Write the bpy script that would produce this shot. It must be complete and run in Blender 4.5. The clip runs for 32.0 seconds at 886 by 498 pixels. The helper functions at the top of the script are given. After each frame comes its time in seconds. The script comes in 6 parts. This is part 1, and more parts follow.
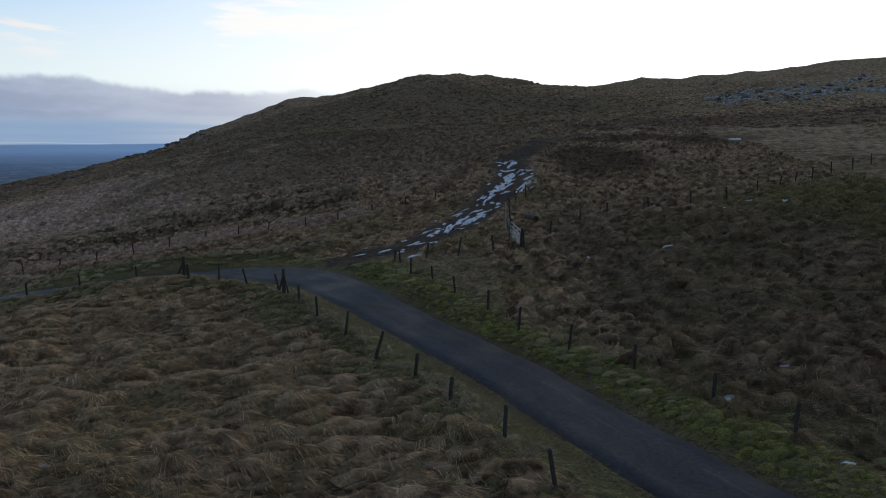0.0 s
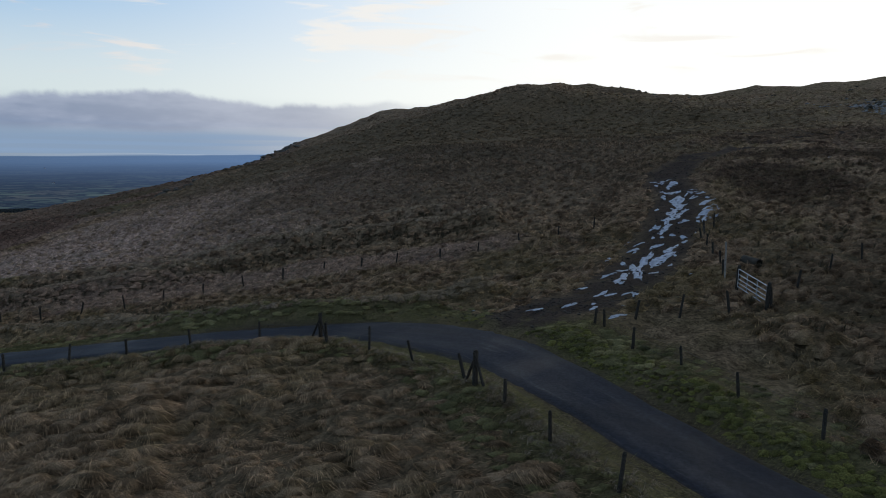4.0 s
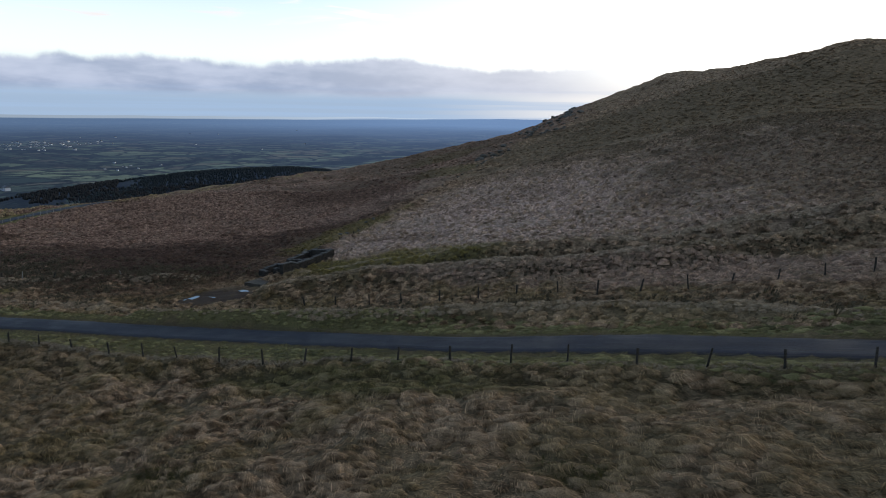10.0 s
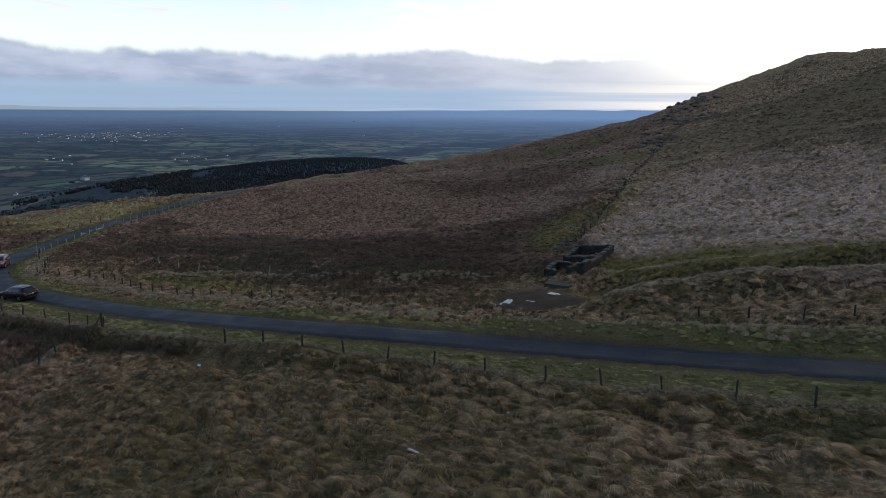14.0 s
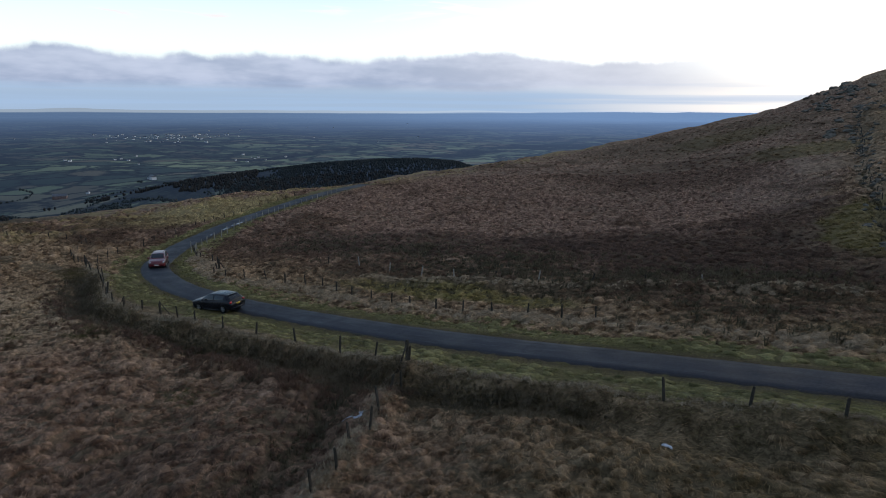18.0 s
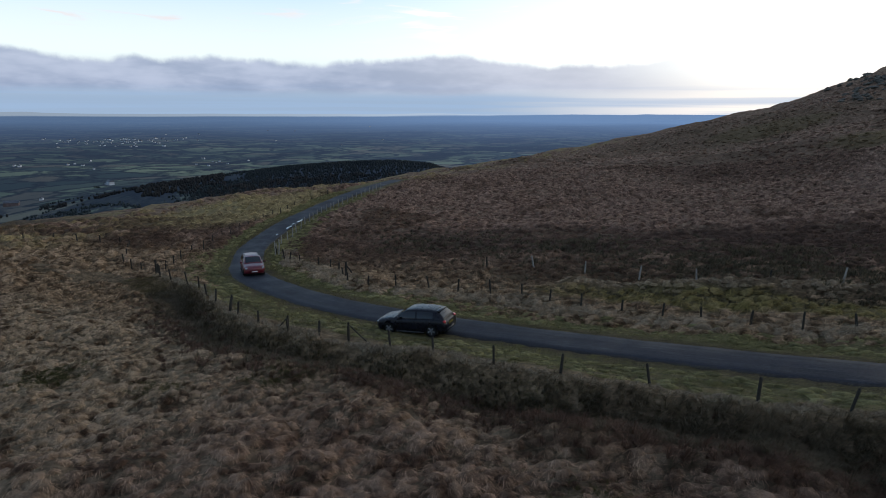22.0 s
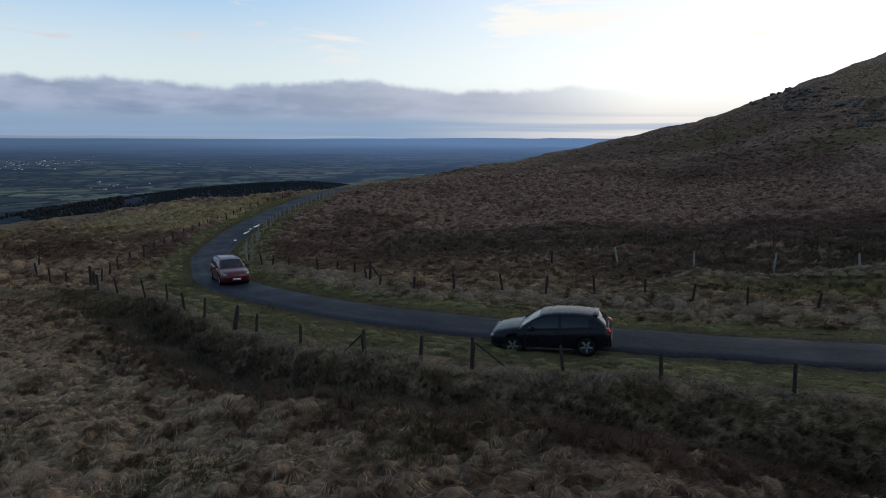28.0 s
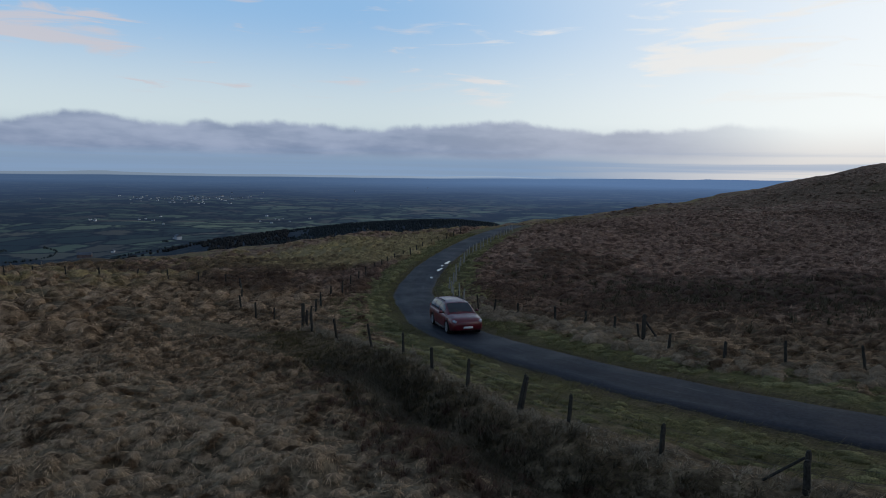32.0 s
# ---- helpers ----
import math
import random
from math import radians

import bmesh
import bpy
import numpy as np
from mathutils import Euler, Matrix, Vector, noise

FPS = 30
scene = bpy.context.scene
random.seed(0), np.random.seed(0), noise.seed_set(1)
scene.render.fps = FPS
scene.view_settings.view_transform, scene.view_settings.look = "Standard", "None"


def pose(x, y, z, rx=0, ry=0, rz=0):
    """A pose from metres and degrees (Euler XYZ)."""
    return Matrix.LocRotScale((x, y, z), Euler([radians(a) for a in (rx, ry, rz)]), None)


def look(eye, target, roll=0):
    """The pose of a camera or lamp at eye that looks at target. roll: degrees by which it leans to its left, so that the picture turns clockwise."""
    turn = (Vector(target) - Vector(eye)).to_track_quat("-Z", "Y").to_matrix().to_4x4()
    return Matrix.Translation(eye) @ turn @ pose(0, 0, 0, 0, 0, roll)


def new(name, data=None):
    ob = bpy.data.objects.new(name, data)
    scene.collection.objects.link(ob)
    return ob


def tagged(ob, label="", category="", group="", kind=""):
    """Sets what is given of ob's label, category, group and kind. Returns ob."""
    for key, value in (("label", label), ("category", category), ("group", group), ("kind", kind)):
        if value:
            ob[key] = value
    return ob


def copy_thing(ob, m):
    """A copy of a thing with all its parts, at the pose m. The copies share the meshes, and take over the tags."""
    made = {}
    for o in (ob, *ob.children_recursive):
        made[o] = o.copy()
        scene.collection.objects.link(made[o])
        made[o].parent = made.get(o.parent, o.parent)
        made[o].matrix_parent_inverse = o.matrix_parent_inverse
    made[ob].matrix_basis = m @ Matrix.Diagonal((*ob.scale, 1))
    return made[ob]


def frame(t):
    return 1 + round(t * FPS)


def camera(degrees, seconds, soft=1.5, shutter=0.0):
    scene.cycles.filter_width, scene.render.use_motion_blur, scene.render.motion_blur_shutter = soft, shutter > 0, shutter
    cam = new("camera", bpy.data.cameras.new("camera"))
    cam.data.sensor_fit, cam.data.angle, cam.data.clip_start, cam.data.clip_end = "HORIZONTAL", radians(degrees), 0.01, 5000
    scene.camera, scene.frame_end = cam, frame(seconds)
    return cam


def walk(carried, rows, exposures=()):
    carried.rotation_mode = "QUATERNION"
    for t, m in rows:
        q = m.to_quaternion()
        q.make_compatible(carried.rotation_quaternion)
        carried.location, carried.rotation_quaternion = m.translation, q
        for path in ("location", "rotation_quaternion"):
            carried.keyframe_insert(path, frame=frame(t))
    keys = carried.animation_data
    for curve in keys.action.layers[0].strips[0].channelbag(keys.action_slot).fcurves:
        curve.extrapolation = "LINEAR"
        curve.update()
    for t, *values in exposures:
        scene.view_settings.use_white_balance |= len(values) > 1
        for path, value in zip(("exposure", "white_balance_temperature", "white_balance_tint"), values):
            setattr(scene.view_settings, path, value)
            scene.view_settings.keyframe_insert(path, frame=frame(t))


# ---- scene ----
cam = camera(68.9, 32.0, soft=0.9)
SKY_GAIN = 0.2
METRES, EYE, TILT, LEAN, TURN = 165.0, 8.2, -9.5, -0.4, 0.0
ROWS = [
    (0.0, 0.0, 0.0, 0.0, 0.0, 0.0, -0.0),
    (0.5, -0.0004, -0.0001, 0.0001, 0.95, 0.37, -0.16),
    (1.0, -0.0006, -0.0001, 0.0001, 2.67, 1.08, -0.45),
    (1.5, -0.002, 0.0017, 0.0005, 4.15, 1.75, -0.74),
    (2.0, -0.005, 0.0073, 0.0013, 5.28, 2.23, -0.93),
    (2.5, -0.0103, 0.0176, 0.0033, 6.09, 2.37, -1.09),
    (4.5, -0.0541, 0.0805, 0.0168, 7.68, -0.04, -1.43),
    (5.0, -0.0639, 0.091, 0.0191, 9.9, -1.14, -1.75),
    (5.5, -0.0742, 0.0987, 0.021, 13.05, -2.2, -2.3),
    (6.0, -0.0858, 0.102, 0.0218, 16.31, -2.96, -2.85),
    (6.5, -0.098, 0.1002, 0.0215, 19.19, -3.34, -3.35),
    (7.0, -0.1096, 0.0951, 0.0206, 21.97, -3.48, -3.81),
    (7.5, -0.1223, 0.0876, 0.0194, 23.95, -3.44, -4.18),
    (8.0, -0.1386, 0.0783, 0.018, 24.62, -3.29, -4.32),
    (8.5, -0.1587, 0.0681, 0.0163, 24.31, -3.07, -4.31),
    (9.0, -0.1804, 0.0579, 0.0145, 23.99, -2.89, -4.24),
    (9.5, -0.202, 0.0492, 0.0128, 24.26, -2.87, -4.26),
    (10.0, -0.2232, 0.0431, 0.0115, 25.11, -3.01, -4.34),
    (10.5, -0.2444, 0.0392, 0.0103, 26.32, -3.35, -4.48),
    (11.0, -0.2655, 0.0362, 0.009, 27.77, -3.7, -4.66),
    (11.5, -0.2868, 0.0334, 0.0077, 29.14, -3.93, -4.84),
    (12.0, -0.3093, 0.0307, 0.0059, 29.92, -4.04, -4.94),
    (12.5, -0.3333, 0.028, 0.0034, 30.17, -4.01, -5.0),
    (13.0, -0.359, 0.026, 0.0009, 29.92, -3.96, -4.92),
    (13.5, -0.385, 0.0255, -0.0016, 29.5, -3.97, -4.81),
    (15.5, -0.4782, 0.0365, -0.01, 30.66, -4.77, -4.91),
    (16.0, -0.5001, 0.0407, -0.0129, 31.66, -4.83, -5.08),
    (16.5, -0.5229, 0.0442, -0.016, 32.64, -4.77, -5.17),
    (17.0, -0.5466, 0.047, -0.0194, 33.26, -4.61, -5.2),
    (17.5, -0.5711, 0.0495, -0.0235, 33.52, -4.28, -5.22),
    (18.0, -0.5949, 0.0518, -0.0267, 33.73, -4.21, -5.3),
    (18.5, -0.6182, 0.054, -0.0296, 33.92, -4.22, -5.25),
    (19.0, -0.6414, 0.0563, -0.0327, 33.96, -4.2, -5.26),
    (19.5, -0.6624, 0.0586, -0.0355, 33.84, -4.18, -5.2),
    (20.0, -0.6836, 0.0607, -0.0383, 33.58, -4.12, -5.17),
    (20.5, -0.7037, 0.0625, -0.0409, 33.21, -4.05, -5.07),
    (21.0, -0.7227, 0.0642, -0.0434, 32.62, -4.0, -4.96),
    (21.5, -0.7389, 0.0655, -0.0459, 31.3, -3.76, -4.77),
    (22.0, -0.7503, 0.0666, -0.0477, 30.19, -3.61, -4.62),
    (22.5, -0.7592, 0.0675, -0.0493, 29.74, -3.5, -4.6),
    (23.0, -0.7669, 0.0694, -0.0512, 29.92, -3.4, -4.66),
    (23.5, -0.7754, 0.0721, -0.0531, 30.05, -3.25, -4.7),
    (24.0, -0.7858, 0.0762, -0.0554, 29.71, -3.06, -4.64),
    (24.5, -0.7979, 0.0818, -0.0596, 28.24, -2.47, -4.42),
    (25.0, -0.8109, 0.0883, -0.0637, 25.95, -1.74, -4.1),
    (25.5, -0.8222, 0.0944, -0.0655, 23.46, -1.42, -3.7),
    (27.5, -0.8396, 0.1113, -0.0682, 21.57, -1.07, -3.54),
    (28.0, -0.842, 0.1142, -0.069, 22.35, -1.01, -3.67),
    (28.5, -0.8449, 0.1158, -0.0698, 23.38, -0.73, -3.88),
    (29.0, -0.8485, 0.1152, -0.0701, 24.62, -0.37, -4.11),
    (29.5, -0.8515, 0.1151, -0.0706, 26.8, 0.07, -4.51),
    (30.0, -0.8545, 0.1181, -0.0722, 29.71, 0.69, -5.03),
    (30.5, -0.8599, 0.1223, -0.0734, 32.37, 1.14, -5.49),
    (31.0, -0.8696, 0.1274, -0.0734, 34.08, 1.4, -5.77),
    (31.5, -0.884, 0.1339, -0.0724, 34.82, 1.48, -5.91),
    (32.0, -0.9024, 0.1414, -0.0713, 34.85, 1.44, -5.9),
]
walk(cam, [(t, pose(0, 0, EYE, TILT, LEAN, TURN) @ pose(METRES * x, METRES * y, METRES * z, 90 + pitch, roll, yaw)) for t, x, y, z, yaw, pitch, roll in ROWS],
     exposures=[(0, -0.12, 6450, 10), (1, -0.27, 6450, 10), (2, -0.42, 6550, 10), (2.5, -0.42, 6550, 10), (4.5, -0.15, 6650, 10), (5, 0.02, 6750, 10), (6, 0.36, 6950, 11), (7, 0.48, 6950, 11), (9, 0.32, 6900, 11), (13, 0.26, 6900, 11), (19, 0.32, 6850, 11), (25, -0.03, 6650, 10), (28, -0.16, 6550, 10), (30, -0.28, 6450, 10), (32, -0.36, 6400, 10)])

# ---- light: a bright sky after sundown behind the hill ----
SUN_AZ, SUN_EL = radians(-40), radians(7)


def link(tree, a, b):
    tree.links.new(a, b)


def put(tree, socket, value):
    if hasattr(value, "is_linked"):
        tree.links.new(value, socket)
    else:
        socket.default_value = value


def mth(tree, op, a, b=0.0, c=0.0):
    n = tree.nodes.new("ShaderNodeMath")
    n.operation = op
    for s, v in zip(n.inputs, (a, b, c)):
        put(tree, s, v)
    return n.outputs[0]


def ramp(tree, value, lo, hi, a=0.0, b=1.0):
    n = tree.nodes.new("ShaderNodeMapRange")
    n.interpolation_type = "SMOOTHSTEP"
    for s, v in zip(n.inputs, (value, lo, hi, a, b)):
        put(tree, s, v)
    return n.outputs[0]


def mixc(tree, fac, a, b, how="MIX"):
    n = tree.nodes.new("ShaderNodeMix")
    n.data_type, n.blend_type = "RGBA", how
    for s, v in ((n.inputs[0], fac), (n.inputs[6], a), (n.inputs[7], b)):
        put(tree, s, (*v, 1) if isinstance(v, tuple) and len(v) == 3 else v)
    return n.outputs[2]


def noise_tex(tree, vector, scale, detail=3.0, rough=0.55, distort=0.0):
    n = tree.nodes.new("ShaderNodeTexNoise")
    put(tree, n.inputs["Vector"], vector)
    n.inputs["Scale"].default_value = scale
    n.inputs["Detail"].default_value = detail
    n.inputs["Roughness"].default_value = rough
    n.inputs["Distortion"].default_value = distort
    return n.outputs[0]


def comb(tree, x, y, z):
    n = tree.nodes.new("ShaderNodeCombineXYZ")
    for s, v in zip(n.inputs, (x, y, z)):
        put(tree, s, v)
    return n.outputs[0]


world = bpy.data.worlds.new("dusk_sky")
scene.world = world
world.use_nodes = True
wt = world.node_tree
wt.nodes.clear()
sky = wt.nodes.new("ShaderNodeTexSky")
sky.sky_type, sky.sun_disc = "NISHITA", False
sky.sun_elevation, sky.sun_rotation = SUN_EL, -SUN_AZ
sky.air_density, sky.dust_density, sky.ozone_density = 1.0, 0.6, 3.0
way = wt.nodes.new("ShaderNodeTexCoord").outputs["Generated"]
sep = wt.nodes.new("ShaderNodeSeparateXYZ")
link(wt, way, sep.inputs[0])
DEG = 57.29578
el = mth(wt, "MULTIPLY", mth(wt, "ARCSINE", sep.outputs[2]), DEG)
az = mth(wt, "MULTIPLY", mth(wt, "ARCTAN2", mth(wt, "MULTIPLY", sep.outputs[0], -1.0), sep.outputs[1]), DEG)
sky_col = mixc(wt, 1.0, sky.outputs[0], (SKY_GAIN * 0.92, SKY_GAIN, SKY_GAIN * 1.12), "MULTIPLY")
haze = mixc(wt, ramp(wt, el, 4.5, 14.0), (0.92, 1.03, 1.07), (0.43, 0.72, 1.08))
haze = mixc(wt, ramp(wt, el, 17.0, 52.0), haze, (0.18, 0.27, 0.43))
haze = mixc(wt, ramp(wt, mth(wt, "ABSOLUTE", az), 85.0, 150.0, 0.0, 0.6), haze, (0.16, 0.22, 0.33))
sky_col = mixc(wt, 0.78, sky_col, haze)
# thin high veil, brightest towards the sun
veil = ramp(wt, mth(wt, "ABSOLUTE", mth(wt, "SUBTRACT", az, -40.0)), 30.0, 85.0, 1.0, 0.0)
veil = mth(wt, "MULTIPLY", veil, ramp(wt, el, 16.0, 46.0, 1.0, 0.08))
sky_col = mixc(wt, mth(wt, "MULTIPLY", veil, 0.85), sky_col, (1.32, 1.32, 1.27))
low = ramp(wt, el, 0.8, 4.6, 0.92, 0.0)
low_col = mixc(wt, ramp(wt, az, 2.0, 30.0), (0.95, 0.90, 0.86), (0.25, 0.37, 0.56))
sky_col = mixc(wt, low, sky_col, low_col)
# thin streaks of high cloud, a few lit from below
def about(v, mid_, reach):
    return ramp(wt, mth(wt, "ABSOLUTE", mth(wt, "SUBTRACT", v, mid_)), reach * 0.35, reach, 1.0, 0.0)


streak = noise_tex(wt, comb(wt, mth(wt, "MULTIPLY", az, 0.11), mth(wt, "MULTIPLY", el, 0.8), 3.3), 1.0, 5.0, 0.55, 0.7)
spot = mth(wt, "MULTIPLY", about(az, 12.0, 10.0), about(el, 10.5, 3.2))
spot = mth(wt, "MAXIMUM", spot, mth(wt, "MULTIPLY", about(az, 66.0, 9.0), about(el, 10.3, 2.2)))
spot = mth(wt, "MAXIMUM", spot, mth(wt, "MULTIPLY", mth(wt, "MULTIPLY", about(az, 38.0, 12.0), about(el, 7.0, 1.6)), 0.5))
spot = mth(wt, "MAXIMUM", spot, mth(wt, "MULTIPLY", mth(wt, "MULTIPLY", about(az, 6.0, 14.0), about(el, 15.0, 4.0)), 0.7))
thin = mth(wt, "MULTIPLY", ramp(wt, mth(wt, "ADD", streak, mth(wt, "MULTIPLY", spot, 0.16)), 0.56, 0.72), ramp(wt, el, 5.0, 7.0))
sky_col = mixc(wt, mth(wt, "MULTIPLY", thin, 0.75), sky_col, mixc(wt, ramp(wt, az, 20.0, 50.0), (1.12, 1.08, 1.02), (0.78, 0.72, 0.75)))
# bank of grey cloud over the plain: heaped tops, level base
heap = wt.nodes.new("ShaderNodeTexVoronoi")
heap.feature = "SMOOTH_F1"
heap.inputs["Scale"].default_value, heap.inputs["Smoothness"].default_value, heap.inputs["Detail"].default_value = 1.0, 0.25, 2.0
put(wt, heap.inputs["Vector"], comb(wt, mth(wt, "MULTIPLY", az, 0.30), mth(wt, "MULTIPLY", el, 0.15), 4.0))
swell = noise_tex(wt, comb(wt, mth(wt, "MULTIPLY", az, 0.075), 0.0, 7.0), 1.0, 2.0, 0.5)
frill = noise_tex(wt, comb(wt, mth(wt, "MULTIPLY", az, 0.9), mth(wt, "MULTIPLY", el, 0.7), 2.0), 1.0, 5.0, 0.6)
top = mth(wt, "ADD", 3.2, mth(wt, "ADD", ramp(wt, swell, 0.3, 0.66, 0.3, 1.3), mth(wt, "MULTIPLY", mth(wt, "SUBTRACT", 0.6, heap.outputs["Distance"]), 0.4)))
top = mth(wt, "ADD", top, mth(wt, "MULTIPLY", mth(wt, "SUBTRACT", frill, 0.5), 0.7))
# the two tallest heaps of the bank and the dip between them
for heap_az, heap_wide, heap_rise in ((30.0, 14.0, 0.4), (69.0, 14.0, 0.35), (50.0, 12.0, 0.15), (12.0, 9.0, 0.2)):
    top = mth(wt, "ADD", top, mth(wt, "MULTIPLY", about(az, heap_az, heap_wide), heap_rise))
bank = mth(wt, "MULTIPLY", ramp(wt, mth(wt, "SUBTRACT", top, el), -0.12, 0.5), ramp(wt, mth(wt, "ADD", el, mth(wt, "MULTIPLY", mth(wt, "SUBTRACT", swell, 0.5), 1.2)), 1.1, 2.0))
bank = mth(wt, "MULTIPLY", bank, ramp(wt, az, 4.0, 20.0))
body_n = noise_tex(wt, comb(wt, mth(wt, "MULTIPLY", az, 0.14), mth(wt, "MULTIPLY", el, 0.5), 1.0), 1.0, 4.0, 0.55)
bank_col = mixc(wt, ramp(wt, mth(wt, "ADD", body_n, mth(wt, "MULTIPLY", mth(wt, "SUBTRACT", top, el), -0.04)), 0.28, 0.62), (0.25, 0.32, 0.48), (0.42, 0.49, 0.66))
bank_col = mixc(wt, ramp(wt, az, 45.0, 8.0, 0.0, 0.65), bank_col, (0.66, 0.68, 0.76))
sky_col = mixc(wt, mth(wt, "MULTIPLY", bank, 0.9), sky_col, bank_col)
# thin layers under the bank
lay = noise_tex(wt, comb(wt, mth(wt, "MULTIPLY", az, 0.03), mth(wt, "MULTIPLY", el, 1.6), 5.0), 1.0, 4.0, 0.5)
lay = mth(wt, "MULTIPLY", ramp(wt, lay, 0.42, 0.62), ramp(wt, el, 2.6, 0.6))
sky_col = mixc(wt, mth(wt, "MULTIPLY", lay, 0.6), sky_col, (0.30, 0.44, 0.66))
bg = wt.nodes.new("ShaderNodeBackground")
link(wt, sky_col, bg.inputs[0])
bg.inputs[1].default_value = 1.0
wout = wt.nodes.new("ShaderNodeOutputWorld")
link(wt, bg.outputs[0], wout.inputs[0])

sun = new("sun", bpy.data.lights.new("sun", "SUN"))
sun.data.energy, sun.data.angle, sun.data.color = 0.6, radians(12), (1.0, 0.9, 0.78)
sun.matrix_world = look((0, 0, 400), Vector((0, 0, 400)) - Vector((-math.sin(SUN_AZ) * math.cos(SUN_EL), math.cos(SUN_AZ) * math.cos(SUN_EL), math.sin(SUN_EL))))


# ---- materials ----
def material(name, rough=0.9, metal=0.0):
    m = bpy.data.materials.new(name)
    m.use_nodes = True
    b = m.node_tree.nodes["Principled BSDF"]
    b.inputs["Roughness"].default_value, b.inputs["Metallic"].default_value = rough, metal
    return m, m.node_tree, b


def place(tree):
    return tree.nodes.new("ShaderNodeNewGeometry").outputs["Position"]


def bump(tree, b, height, strength=0.5, dist=0.02):
    n = tree.nodes.new("ShaderNodeBump")
    n.inputs["Strength"].default_value, n.inputs["Distance"].default_value = strength, dist
    put(tree, n.inputs["Height"], height)
    link(tree, n.outputs[0], b.inputs["Normal"])


def plain(name, colour, rough=0.6, metal=0.0, grain=8.0, vary=0.25, coat=0.0, relief=0.0):
    """One paint, metal or plastic, with a little dirt and unevenness."""
    m, t, b = material(name, rough, metal)
    p = t.nodes.new("ShaderNodeTexCoord").outputs["Object"]
    n = noise_tex(t, p, grain, 4.0)
    dark = tuple(c * (1 - vary) for c in colour)
    lite = tuple(min(1, c * (1 + vary)) for c in colour)
    put(t, b.inputs["Base Color"], mixc(t, ramp(t, n, 0.3, 0.7), dark, lite))
    put(t, b.inputs["Roughness"], ramp(t, noise_tex(t, p, grain * 3), 0.3, 0.7, rough * 0.85, min(1, rough * 1.15)))
    if rough >= 0.85 and not metal:
        b.inputs["Specular IOR Level"].default_value = 0.12
    if coat:
        b.inputs["Coat Weight"].default_value, b.inputs["Coat Roughness"].default_value = coat, 0.06
    if relief:
        bump(t, b, noise_tex(t, p, grain * 4, 5.0), 0.6, relief)
    return m


def let_through(t, b, col, share=0.35):
    """Thin leaves: part of the light passes through."""
    tr = t.nodes.new("ShaderNodeBsdfTranslucent")
    put(t, tr.inputs[0], col)
    mix = t.nodes.new("ShaderNodeMixShader")
    mix.inputs[0].default_value = share
    link(t, b.outputs[0], mix.inputs[1])
    link(t, tr.outputs[0], mix.inputs[2])
    link(t, mix.outputs[0], t.nodes["Material Output"].inputs[0])


